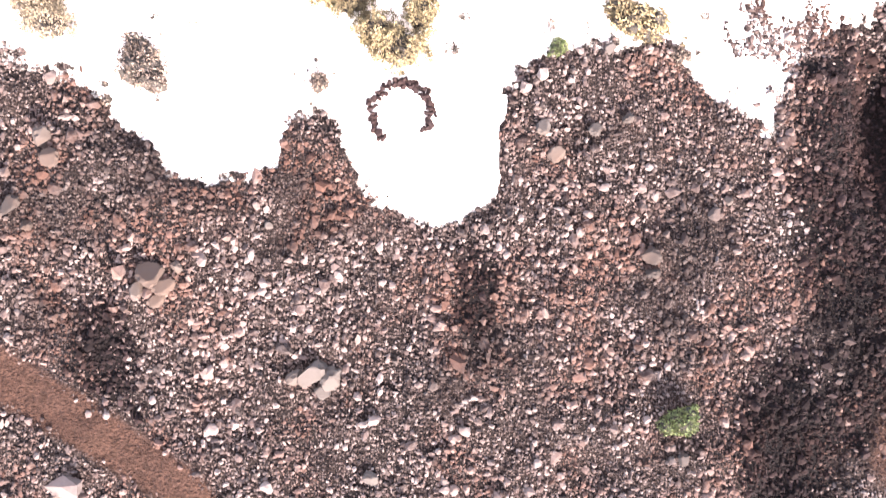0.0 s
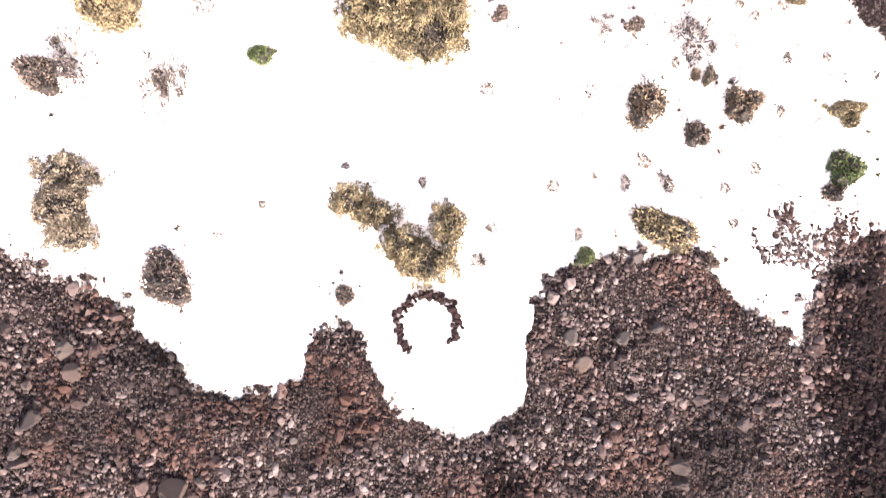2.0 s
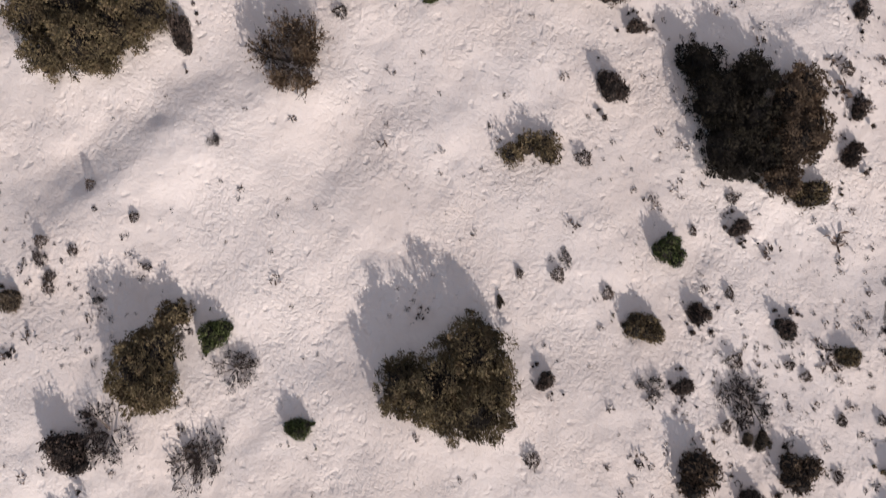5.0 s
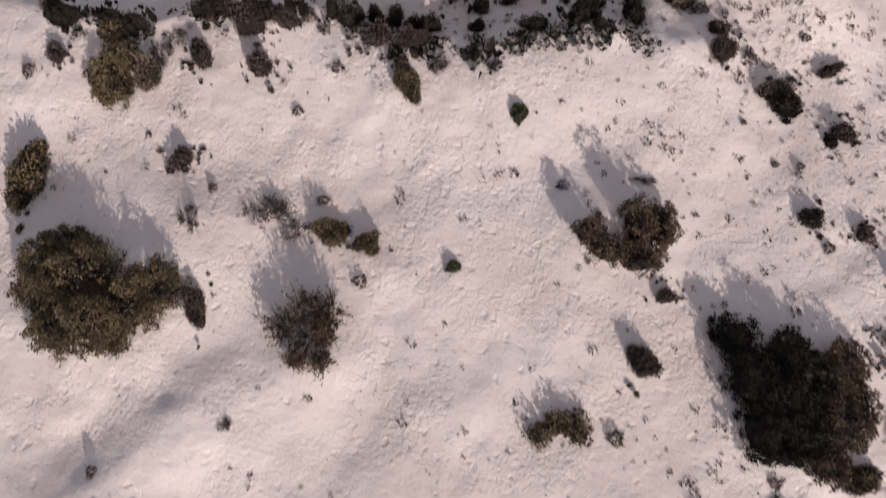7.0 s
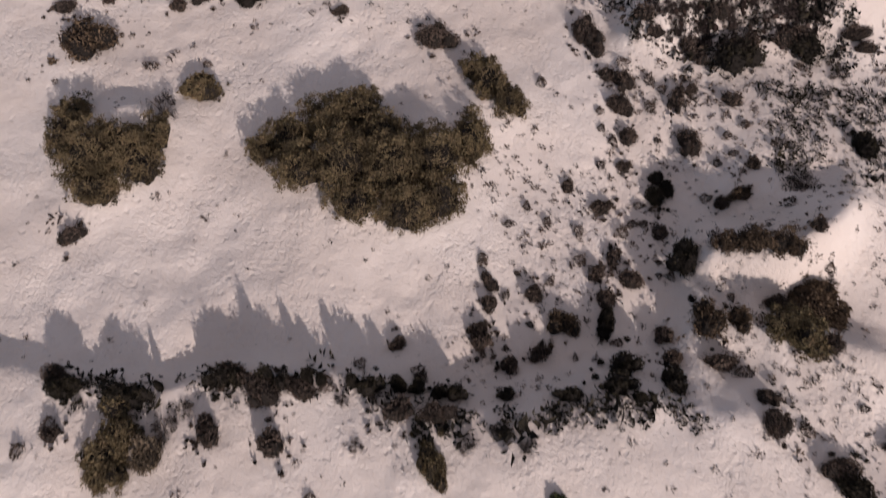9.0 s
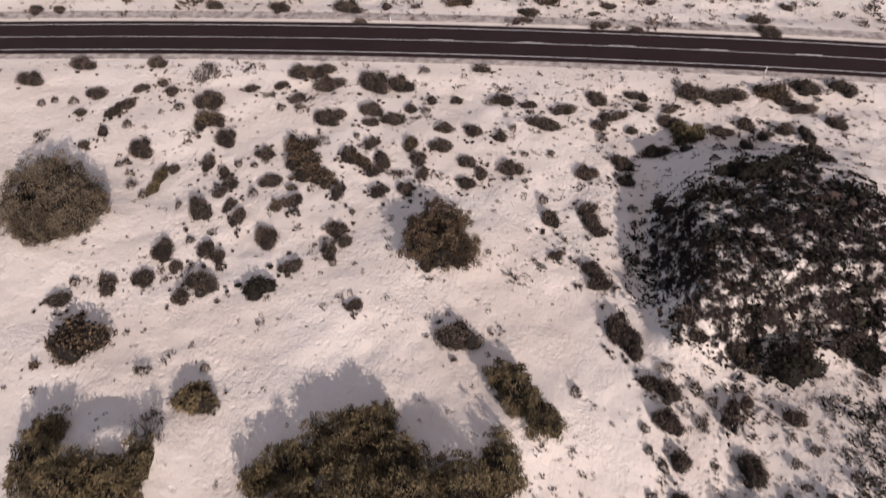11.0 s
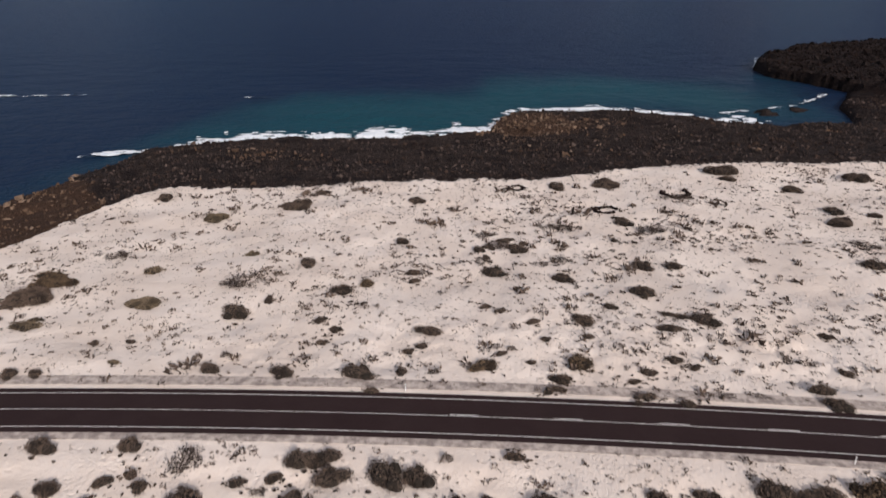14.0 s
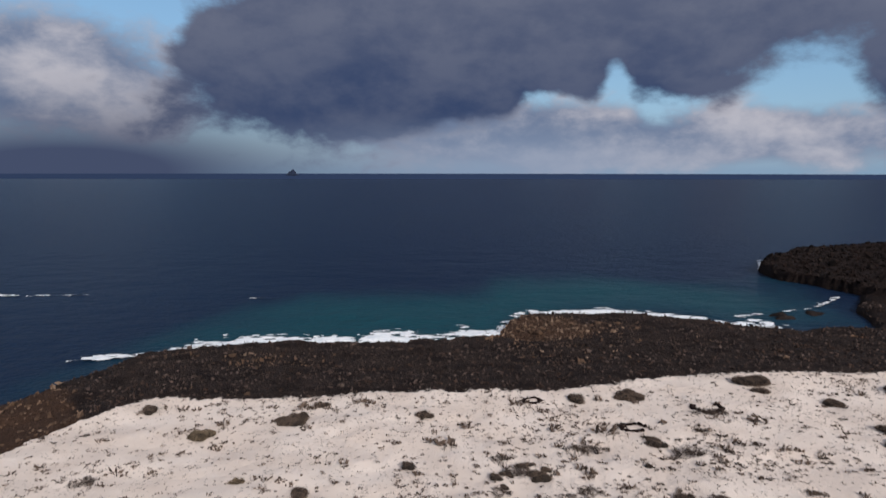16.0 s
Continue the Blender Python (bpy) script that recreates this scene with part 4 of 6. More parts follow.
shrub("dark", 25.1, 72.2, 0.93, 0.88)
shrub("dark", 25.6, 64.1, 0.64, 0.63)
shrub("green", -0.1, 73.3, 0.62, 0.72)
shrub("sparse", -33.8, 107.3, 1.49, 1.81)
shrub("olive", -31.4, 110.8, 2.06, 1.18)
shrub("dark", -8.9, 116.8, 1.85, 1.15)
shrub("brown", -43.4, 116.4, 2.06, 1.92)
shrub("dark", -36.4, 113.7, 0.80, 0.47)
shrub("dark", -31.1, 114.2, 0.48, 0.38)
shrub("dark", -46.6, 121.3, 0.96, 0.80)
shrub("dark", -35.0, 121.8, 0.74, 0.88)
shrub("dark", -18.2, 120.7, 0.73, 0.64)
shrub("dark", 25.6, 114.2, 1.76, 1.32)
shrub("dark", 20.0, 113.6, 1.67, 1.28)
shrub("dark", 6.2, 117.4, 1.21, 1.64)
shrub("dark", -39.4, 95.1, 0.71, 1.14)
shrub("dark", -4.7, 93.1, 0.45, 0.47)
shrub("dark", -23.8, 82.4, 1.23, 0.67)
shrub("dark", -21.1, 81.1, 1.41, 1.05)
shrub("dark", -18.3, 81.1, 1.21, 0.86)
shrub("dark", -16.8, 82.0, 0.57, 0.46)
shrub("dark", -11.4, 79.5, 1.07, 0.82)
shrub("dark", -8.8, 79.4, 1.32, 0.86)
shrub("dark", -4.2, 90.7, 0.58, 0.92)
shrub("dark", -5.3, 86.7, 0.78, 0.64)
shrub("dark", -11.5, 85.5, 0.65, 0.70)
thicket("brown", 21.1, 87.5, 2.33, 2.53)
shrub("dark", -37.1, 82.5, 1.10, 0.91)
shrub("dark", -36.3, 78.6, 0.55, 0.71)
shrub("dark", -25.2, 78.5, 0.67, 0.76)
shrub("dark", -14.4, 83.5, 0.54, 0.51)
shrub("dark", -9.9, 83.1, 0.55, 0.56)
shrub("sparse", -15.4, 80.4, 0.60, 0.41)
shrub("sparse", -13.0, 80.8, 0.60, 0.77)
shrub("sparse", -6.2, 77.1, 0.80, 0.57)
shrub("sparse", -4.1, 78.1, 0.61, 0.58)
shrub("sparse", -2.1, 77.0, 0.61, 0.58)
shrub("dark", -28.9, 158.6, 1.55, 1.38)
shrub("dark", -58.5, 160.9, 1.73, 1.28)
shrub("dark", -48.5, 161.2, 1.23, 1.25)
shrub("dark", -4.9, 159.2, 1.06, 0.69)
shrub("dark", -12.4, 158.8, 0.71, 0.55)
shrub("sparse", -41.2, 158.5, 1.76, 2.18)
shrub("dark", -44.2, 176.7, 1.52, 1.17)
shrub("dark", -34.0, 175.9, 1.50, 1.25)
shrub("dark", -24.4, 175.6, 2.25, 1.32)
shrub("dark", -22.1, 171.7, 1.08, 0.57)
shrub("dark", -70.4, 175.5, 1.27, 1.16)
shrub("dark", -67.0, 175.6, 1.05, 0.96)
shrub("dark", -45.1, 193.5, 2.40, 1.78)
thicket("tan", -60.5, 196.4, 2.73, 2.14)
shrub("tan", -65.0, 209.9, 1.52, 1.83)
thicket("brown", -78.7, 203.6, 2.89, 2.44)
thicket("dark", -80.5, 197.5, 3.66, 2.88)
shrub("tan", -75.7, 188.8, 2.38, 1.72)
shrub("tan", -48.8, 216.9, 1.39, 1.10)
shrub("dark", -37.5, 212.4, 1.76, 1.94)
thicket("tan", -62.4, 237.4, 2.45, 2.25)
thicket("dark", -45.6, 245.6, 3.23, 3.05)
shrub("dark", -42.3, 255.3, 1.77, 1.74)
shrub("sparse", -46.6, 204.3, 3.87, 2.84)
shrub("dark", -29.3, 201.1, 1.89, 2.08)
shrub("brown", -25.9, 203.3, 1.35, 1.14)
shrub("dark", -17.7, 208.1, 1.40, 1.20)
shrub("dark", -14.4, 186.4, 2.08, 1.26)
shrub("dark", -31.6, 190.7, 0.95, 0.89)
shrub("dark", -29.1, 188.4, 1.02, 0.97)
shrub("dark", -30.5, 184.4, 0.90, 0.81)
shrub("dark", -41.1, 197.2, 0.92, 1.16)
shrub("dark", -20.6, 223.4, 1.45, 1.16)
shrub("dark", -19.3, 249.0, 1.97, 1.85)
shrub("sparse", -1.1, 221.3, 3.30, 2.61)
shrub("dark", 1.9, 219.9, 2.18, 1.70)
shrub("sparse", -3.9, 227.6, 2.30, 1.88)
shrub("sparse", -5.2, 214.4, 1.57, 2.03)
shrub("sparse", 5.0, 212.1, 1.55, 1.15)
shrub("sparse", 9.0, 214.6, 2.10, 1.60)
shrub("dark", -4.0, 208.4, 2.30, 1.68)
shrub("dark", -5.9, 219.0, 1.30, 1.22)
shrub("dark", 7.5, 205.3, 1.66, 1.44)
shrub("sparse", 10.9, 231.7, 3.54, 3.03)
shrub("dark", 25.3, 233.9, 1.80, 1.60)
shrub("sparse", 31.0, 229.9, 3.50, 3.07)
shrub("dark", 20.3, 199.3, 1.86, 1.60)
shrub("dark", 23.1, 211.3, 2.05, 1.57)
shrub("dark", 29.0, 210.6, 1.42, 1.66)
shrub("dark", 21.0, 186.7, 1.67, 1.10)
shrub("dark", 26.6, 189.6, 2.14, 1.43)
shrub("dark", 8.5, 189.7, 2.14, 1.37)
shrub("dark", 0.9, 189.0, 1.19, 0.75)
shrub("dark", 13.7, 194.0, 1.25, 0.88)
shrub("dark", 8.1, 184.7, 0.98, 0.60)
shrub("dark", 1.9, 184.0, 0.81, 0.70)
shrub("brown", 5.6, 177.5, 1.91, 1.43)
shrub("dark", 2.7, 173.9, 1.40, 1.11)
shrub("dark", 0.9, 171.7, 1.08, 0.58)
shrub("brown", -7.0, 177.4, 1.83, 1.02)
shrub("dark", -4.7, 180.2, 0.86, 0.53)
shrub("dark", 14.5, 175.4, 1.12, 0.77)
shrub("dark", 18.9, 178.7, 1.31, 0.78)
shrub("dark", 21.0, 176.7, 0.98, 0.60)
shrub("dark", 35.4, 171.7, 1.80, 1.08)
shrub("dark", 43.3, 186.0, 1.16, 0.80)
shrub("dark", 41.4, 176.3, 1.06, 0.67)
shrub("dark", 36.0, 168.2, 1.73, 1.02)
shrub("sparse", 44.4, 214.4, 1.78, 1.46)
thicket("dark", 28.4, 262.5, 3.12, 3.24)
thicket("dark", 71.4, 233.4, 2.63, 2.60)
shrub("dark", 74.1, 240.9, 1.88, 1.93)
thicket("dark", 93.7, 266.4, 2.60, 3.16)
shrub("dark", 81.3, 237.6, 1.47, 1.52)
shrub("sparse", 68.1, 219.7, 2.71, 2.52)
shrub("dark", 64.2, 210.1, 2.33, 2.02)
shrub("sparse", -74.4, 216.4, 2.13, 2.26)
shrub("dark", -18.3, 176.5, 0.76, 1.21)
shrub("dark", 17.2, 168.8, 1.18, 0.68)
shrub("dark", 11.3, 168.7, 0.70, 0.46)
shrub("dark", -17.6, 204.6, 1.17, 0.81)
shrub("sparse", -13.9, 176.2, 0.91, 0.59)
shrub("dark", -16.0, 182.8, 0.89, 0.67)
shrub("sparse", 38.0, 178.8, 1.16, 0.74)
shrub("sparse", 35.1, 179.2, 1.17, 0.74)
shrub("sparse", 23.1, 170.4, 1.06, 0.60)
shrub("sparse", 27.4, 170.4, 1.06, 0.61)
shrub("dark", 11.9, 173.6, 0.88, 0.58)
shrub("dark", -0.8, 178.1, 0.77, 0.53)
shrub("dark", -6.0, 194.4, 1.07, 0.77)
shrub("dark", -4.0, 192.3, 0.88, 0.64)
shrub("dark", -3.2, 181.3, 0.71, 0.45)
shrub("dark", -17.9, 181.8, 0.88, 0.77)
shrub("dark", -63.3, 184.0, 0.73, 0.63)
shrub("dark", -58.2, 184.5, 0.74, 0.63)
shrub("tan", -57.9, 178.5, 0.85, 0.66)
shrub("dark", -43.1, 180.7, 0.79, 0.47)
shrub("dark", -46.8, 179.8, 0.70, 0.57)
shrub("dark", 15.5, 260.5, 2.32, 2.20)
thicket("dark", 61.3, 273.1, 3.48, 3.85)
shrub("dark", 60.8, 266.6, 2.01, 2.12)
thicket("dark", 72.9, 258.5, 2.29, 2.40)
shrub("sparse", 41.8, 250.5, 3.74, 3.56)
shrub("dark", -78.5, 251.8, 2.08, 2.01)
shrub("dark", -9.7, 82.7, 0.52, 0.49)
shrub("dark", -36.1, 78.0, 0.69, 0.59)
shrub("dark", -38.2, 76.9, 0.49, 0.62)
shrub("dark", -16.6, 81.4, 0.63, 0.39)
shrub("dark", -17.3, 73.7, 0.48, 0.37)
shrub("sparse", -14.2, 77.2, 0.53, 0.58)
shrub("sparse", -19.1, 81.6, 1.05, 0.58)
shrub("sparse", -26.9, 79.9, 0.62, 0.73)
shrub("dark", 7.6, 39.1, 0.42, 0.53)
shrub("sparse", 4.5, 41.6, 0.42, 0.68)
shrub("dark", 16.0, 29.4, 0.34, 0.53)
shrub("dark", 22.0, 33.0, 0.38, 0.41)
shrub("dark", 20.8, 33.8, 0.38, 0.41)
shrub("dark", 23.9, 25.8, 0.29, 0.47)
shrub("sparse", 9.7, 20.7, 0.33, 0.53)
shrub("dark", 15.4, 20.2, 0.37, 0.60)
shrub("dark", -33.1, 39.7, 0.45, 0.53)
shrub("sparse", -33.6, 41.9, 0.49, 0.76)
shrub("sparse", -29.2, 38.8, 0.53, 0.47)
shrub("dark", -25.8, 41.1, 0.33, 0.27)
shrub("dark", 8.6, 16.6, 0.33, 0.52)
shrub("dark", 27.3, 29.8, 0.34, 0.42)
shrub("dark", 24.4, 29.8, 0.29, 0.47)
shrub("tan", 18.5, 28.5, 0.55, 0.60)
shrub("tan", 17.5, 28.5, 0.38, 0.61)
shrub("sparse", 16.4, 31.9, 1.05, 1.42)
shrub("dark", 1.1, 40.6, 0.25, 0.41)
shrub("tan", -0.4, 38.6, 0.25, 0.40)
shrub("dark", 16.6, 39.1, 0.30, 0.48)
shrub("dark", 14.1, 43.7, 0.26, 0.41)
shrub("dark", -30.2, 47.1, 0.33, 0.53)
shrub("dark", -3.0, 20.4, 0.29, 0.46)
shrub("dark", -8.7, 21.6, 0.33, 0.23)
shrub("dark", -14.8, 18.7, 0.29, 0.35)
shrub("dark", -25.1, 159.3, 1.21, 0.96)
shrub("dark", -27.1, 158.3, 1.05, 0.97)
shrub("dark", 3.3, 100.5, 0.60, 0.73)
shrub("dark", 5.9, 98.6, 1.08, 0.72)
shrub("dark", -0.6, 98.5, 0.29, 0.51)
shrub("dark", -2.4, 96.6, 0.48, 0.35)
shrub("dark", 1.1, 96.9, 0.34, 0.61)
shrub("dark", 3.8, 96.0, 0.39, 0.76)
shrub("dark", 7.6, 96.0, 0.62, 0.61)
shrub("dark", 8.7, 97.0, 0.49, 0.36)
shrub("dark", 9.6, 96.9, 0.48, 0.41)
shrub("dark", 10.8, 96.1, 0.77, 0.71)
shrub("black", 10.8, 99.7, 0.89, 1.04)
shrub("black", 12.2, 100.2, 0.70, 0.94)
shrub("black", 11.3, 101.2, 0.60, 0.63)
shrub("dark", 9.5, 98.8, 0.59, 0.31)
shrub("dark", 10.8, 98.3, 0.54, 0.36)
shrub("dark", 15.2, 99.0, 0.54, 0.51)
shrub("brown", 17.9, 98.8, 1.05, 0.55)
shrub("dark", 16.4, 98.1, 0.77, 0.61)
shrub("dark", 20.9, 96.9, 0.73, 0.53)
shrub("dark", 21.3, 93.2, 0.68, 0.62)
shrub("dark", 21.9, 99.2, 0.38, 0.59)
shrub("sparse", 23.1, 98.9, 1.17, 0.88)
shrub("sparse", 14.8, 93.3, 1.42, 1.02)
shrub("black", 12.2, 92.2, 1.27, 1.43)
shrub("dark", 6.6, 93.6, 0.66, 0.99)
shrub("dark", 3.7, 93.3, 0.56, 0.59)
shrub("dark", 4.9, 91.9, 0.74, 0.73)
shrub("dark", 7.6, 91.5, 1.20, 0.73)
shrub("dark", 5.3, 89.7, 0.90, 0.85)
shrub("dark", -0.4, 89.8, 0.81, 0.76)
shrub("dark", 0.9, 91.1, 0.41, 0.38)
shrub("dark", -1.8, 92.0, 0.23, 0.24)
shrub("dark", -4.7, 92.6, 0.46, 0.43)
shrub("dark", -4.1, 90.6, 0.36, 0.48)
shrub("dark", -4.3, 88.8, 0.62, 0.94)
shrub("dark", -2.8, 89.9, 0.32, 0.38)
shrub("dark", -5.2, 85.9, 0.86, 0.91)
shrub("dark", -4.9, 84.7, 0.26, 0.36)
shrub("dark", -1.0, 87.3, 0.26, 0.28)
shrub("brown", 1.9, 87.3, 1.10, 1.02)
shrub("black", 5.1, 87.0, 0.79, 1.48)
shrub("dark", -0.3, 84.9, 0.73, 0.86)
shrub("dark", -2.8, 83.6, 0.64, 0.98)
shrub("dark", -3.1, 85.3, 0.26, 0.27)
shrub("dark", 2.4, 84.4, 0.21, 0.45)
shrub("sparse", 3.8, 84.2, 0.21, 0.62)
shrub("black", 5.7, 83.6, 1.09, 0.97)
shrub("black", 4.9, 81.8, 1.12, 0.93)
shrub("dark", 5.9, 85.8, 0.52, 0.37)
shrub("dark", 9.8, 86.3, 0.70, 0.73)
shrub("dark", 9.7, 84.2, 0.76, 0.76)
shrub("black", 9.3, 81.7, 1.01, 1.19)
shrub("brown", 12.4, 86.5, 1.39, 1.33)
shrub("brown", 15.0, 86.9, 0.84, 0.97)
shrub("dark", 18.2, 88.1, 1.28, 0.81)
shrub("dark", 20.8, 84.2, 0.73, 0.76)
shrub("dark", 13.2, 83.5, 1.25, 0.70)
shrub("dark", 16.0, 80.6, 0.80, 0.58)
shrub("dark", 22.5, 88.0, 0.52, 0.64)
shrub("sparse", 22.7, 90.0, 0.96, 0.64)
shrub("dark", 22.9, 91.0, 0.43, 0.55)
shrub("dark", 15.0, 89.0, 0.26, 0.36)
shrub("dark", 12.7, 94.6, 0.23, 0.20)
shrub("dark", 10.4, 93.1, 0.28, 0.25)
shrub("dark", 10.2, 91.8, 0.28, 0.29)
shrub("dark", 11.2, 91.7, 0.37, 0.48)
shrub("black", 1.2, 80.6, 0.99, 0.50)
shrub("black", -3.3, 80.9, 0.60, 0.50)
shrub("black", 6.3, 80.3, 0.62, 0.41)
shrub("dark", 1.4, 111.5, 0.48, 0.62)
shrub("dark", 6.0, 117.2, 1.17, 0.99)
shrub("dark", 7.0, 115.5, 0.77, 0.81)
shrub("dark", 11.2, 117.0, 1.00, 0.87)
shrub("dark", 12.1, 115.5, 0.71, 0.75)
shrub("dark", 9.4, 113.6, 0.76, 0.45)
shrub("dark", 9.3, 111.5, 1.07, 1.01)
shrub("dark", 7.7, 112.3, 0.75, 0.79)
shrub("dark", 8.6, 108.8, 1.15, 1.21)
shrub("dark", 9.0, 105.7, 0.93, 0.86)
shrub("dark", 6.7, 108.2, 0.42, 0.44)
shrub("dark", 6.7, 106.4, 0.36, 0.43)
shrub("dark", 7.7, 105.2, 0.41, 0.54)
shrub("dark", 8.4, 102.7, 0.71, 0.64)
shrub("dark", 6.4, 102.8, 0.45, 0.48)
shrub("dark", 11.8, 105.2, 0.31, 0.32)
shrub("dark", 11.4, 108.5, 0.52, 0.66)
shrub("dark", 12.7, 110.4, 0.42, 0.50)
shrub("dark", 13.8, 109.1, 0.73, 1.32)
shrub("dark", 15.5, 110.2, 0.63, 0.66)
shrub("dark", 11.6, 111.7, 0.48, 0.67)
shrub("dark", 15.3, 114.7, 0.76, 0.79)
shrub("dark", 18.0, 116.9, 1.10, 0.92)
shrub("dark", 16.5, 113.4, 0.80, 0.68)
shrub("black", 19.6, 113.1, 1.85, 1.44)
shrub("dark", 21.2, 114.2, 0.85, 0.78)
shrub("black", 25.5, 113.8, 1.74, 1.22)
shrub("dark", 14.7, 104.6, 1.12, 1.17)
shrub("dark", 18.5, 108.4, 0.92, 0.65)
shrub("dark", 19.4, 105.7, 0.40, 0.42)
shrub("dark", 19.4, 101.5, 0.63, 0.66)
shrub("dark", 18.0, 102.9, 0.49, 0.31)
shrub("dark", 16.6, 102.3, 0.40, 0.42)
shrub("dark", 21.2, 103.2, 0.29, 0.36)
shrub("dark", 17.7, 104.8, 0.40, 0.42)
shrub("dark", 30.3, 114.4, 1.32, 0.88)
shrub("dark", 31.4, 113.1, 0.94, 0.66)
shrub("dark", 25.2, 111.7, 0.42, 0.33)
shrub("sparse", 28.7, 110.3, 1.03, 0.65)
shrub("black", 28.6, 102.0, 1.06, 1.41)
shrub("black", -36.3, 81.4, 1.30, 0.80, 1.9)
shrub("black", -35.1, 81.5, 0.80, 0.60, 1.6)
shrub("black", -32.0, 80.9, 1.20, 0.90, 2.2)
shrub("black", -30.4, 80.9, 0.80, 0.70, 1.8)
shrub("black", -24.5, 81.9, 0.90, 0.60, 2.0)
shrub("black", -23.2, 81.9, 0.70, 0.60, 1.9)
shrub("black", -20.9, 81.9, 0.45, 0.50, 3.1)
shrub("black", -19.9, 81.9, 0.50, 0.50, 2.0)
shrub("black", -18.0, 81.9, 0.50, 0.50, 2.4)
shrub("black", -17.0, 81.8, 0.50, 0.50, 1.6)
shrub("black", -14.8, 81.8, 0.55, 0.50, 2.8)
shrub("black", -13.5, 81.6, 0.90, 0.60, 2.4)
shrub("black", -11.3, 81.6, 0.80, 0.60, 2.3)
shrub("black", -9.9, 81.5, 0.60, 0.50, 2.0)
shrub("black", -8.3, 81.4, 0.60, 0.50, 2.2)
shrub("black", -29.1, 81.6, 0.30, 0.40, 1.9)
shrub("black", -7.0, 81.3, 0.70, 0.60, 2.4)
shrub("dark", 15.6, 78.6, 0.94, 1.25)
shrub("dark", 18.3, 78.3, 0.65, 0.59)
shrub("black", 20.6, 74.7, 1.51, 1.06)
shrub("dark", 24.5, 77.2, 1.11, 0.54)
shrub("dark", 22.7, 79.8, 0.39, 0.32)
shrub("dark", 14.8, 82.8, 0.80, 0.47)
shrub("dark", 19.6, 69.6, 0.32, 0.25)
shrub("dark", 21.5, 69.4, 0.32, 0.34)
shrub("dark", 17.3, 72.9, 0.25, 0.22)
shrub("black", 24.1, 71.3, 0.57, 0.60)
shrub("dark", -64.2, 157.3, 1.68, 0.93)
shrub("dark", -53.9, 154.4, 1.18, 1.21)
shrub("dark", -56.8, 153.2, 0.65, 0.60)
shrub("dark", -54.9, 150.5, 0.57, 0.73)
shrub("dark", -51.1, 150.9, 0.76, 1.02)
shrub("dark", -49.6, 152.5, 0.96, 1.04)
shrub("dark", -49.1, 155.6, 0.79, 0.92)
shrub("dark", -44.6, 154.6, 0.66, 1.06)
shrub("dark", -42.9, 151.6, 0.64, 0.59)
shrub("dark", -46.2, 156.5, 0.67, 0.62)
shrub("dark", -39.0, 152.9, 1.55, 1.79)
shrub("brown", -38.4, 149.4, 1.37, 1.30)
shrub("dark", -36.3, 146.1, 1.21, 1.12)
shrub("sparse", -40.2, 147.7, 0.92, 0.85)
shrub("dark", -51.1, 146.9, 0.55, 0.84)
shrub("dark", -48.4, 148.2, 0.49, 0.71)
shrub("dark", -52.4, 144.6, 0.59, 0.69)
shrub("sparse", -58.5, 146.6, 0.85, 1.27)
shrub("dark", -45.8, 143.9, 1.30, 1.23)
shrub("dark", -60.7, 152.7, 0.52, 0.60)
shrub("dark", -59.3, 153.4, 0.45, 0.53)
shrub("dark", -37.3, 142.1, 0.70, 1.21)
shrub("dark", -35.2, 140.5, 0.57, 0.93)
shrub("dark", -41.0, 140.8, 0.57, 0.80)
shrub("olive", -42.2, 139.3, 0.68, 1.17)
shrub("olive", -42.4, 137.8, 0.66, 0.90)
shrub("dark", -44.8, 137.7, 0.55, 0.64)
shrub("dark", -43.1, 136.2, 0.49, 0.63)
shrub("dark", -47.5, 141.5, 0.46, 0.40)
shrub("dark", -46.8, 142.0, 0.41, 0.47)
shrub("dark", -30.6, 143.1, 1.05, 0.95)
shrub("dark", -31.7, 141.3, 0.46, 0.40)
shrub("dark", -33.7, 141.7, 0.46, 0.54)
shrub("dark", -29.1, 138.6, 1.12, 0.97)
shrub("dark", -31.0, 136.6, 0.55, 0.63)
shrub("dark", -33.7, 138.2, 0.78, 0.90)
shrub("dark", -34.7, 136.4, 0.82, 0.76)
shrub("dark", -31.8, 133.0, 0.73, 1.21)
shrub("dark", -33.1, 134.8, 0.53, 0.87)
shrub("dark", -36.1, 133.6, 1.26, 1.46)
shrub("dark", -38.7, 134.5, 0.27, 0.68)
shrub("tan", -28.0, 134.4, 0.64, 0.86)
shrub("dark", -26.1, 135.1, 0.86, 0.99)
shrub("dark", -25.8, 133.3, 0.52, 0.49)
shrub("dark", -26.8, 137.4, 0.38, 0.45)
shrub("brown", -27.1, 144.3, 1.42, 1.51)
shrub("brown", -25.7, 141.7, 1.50, 1.33)
shrub("brown", -23.8, 138.7, 1.90, 1.29)
shrub("dark", -21.5, 136.4, 0.65, 1.13)
shrub("dark", -24.6, 149.4, 1.37, 1.08)
shrub("dark", -23.0, 150.2, 0.94, 0.73)
shrub("dark", -25.1, 156.2, 1.86, 1.39)
shrub("dark", -28.3, 153.8, 0.91, 0.90)
shrub("dark", -34.5, 155.6, 0.79, 0.61)
shrub("sparse", -32.2, 154.4, 0.79, 0.76)
shrub("dark", -31.1, 156.1, 0.80, 0.77)
shrub("dark", -30.3, 151.9, 0.58, 0.59)
shrub("dark", -19.2, 156.3, 1.99, 1.39)
shrub("dark", -15.7, 156.0, 1.46, 1.23)
shrub("dark", -13.8, 150.9, 0.76, 0.73)
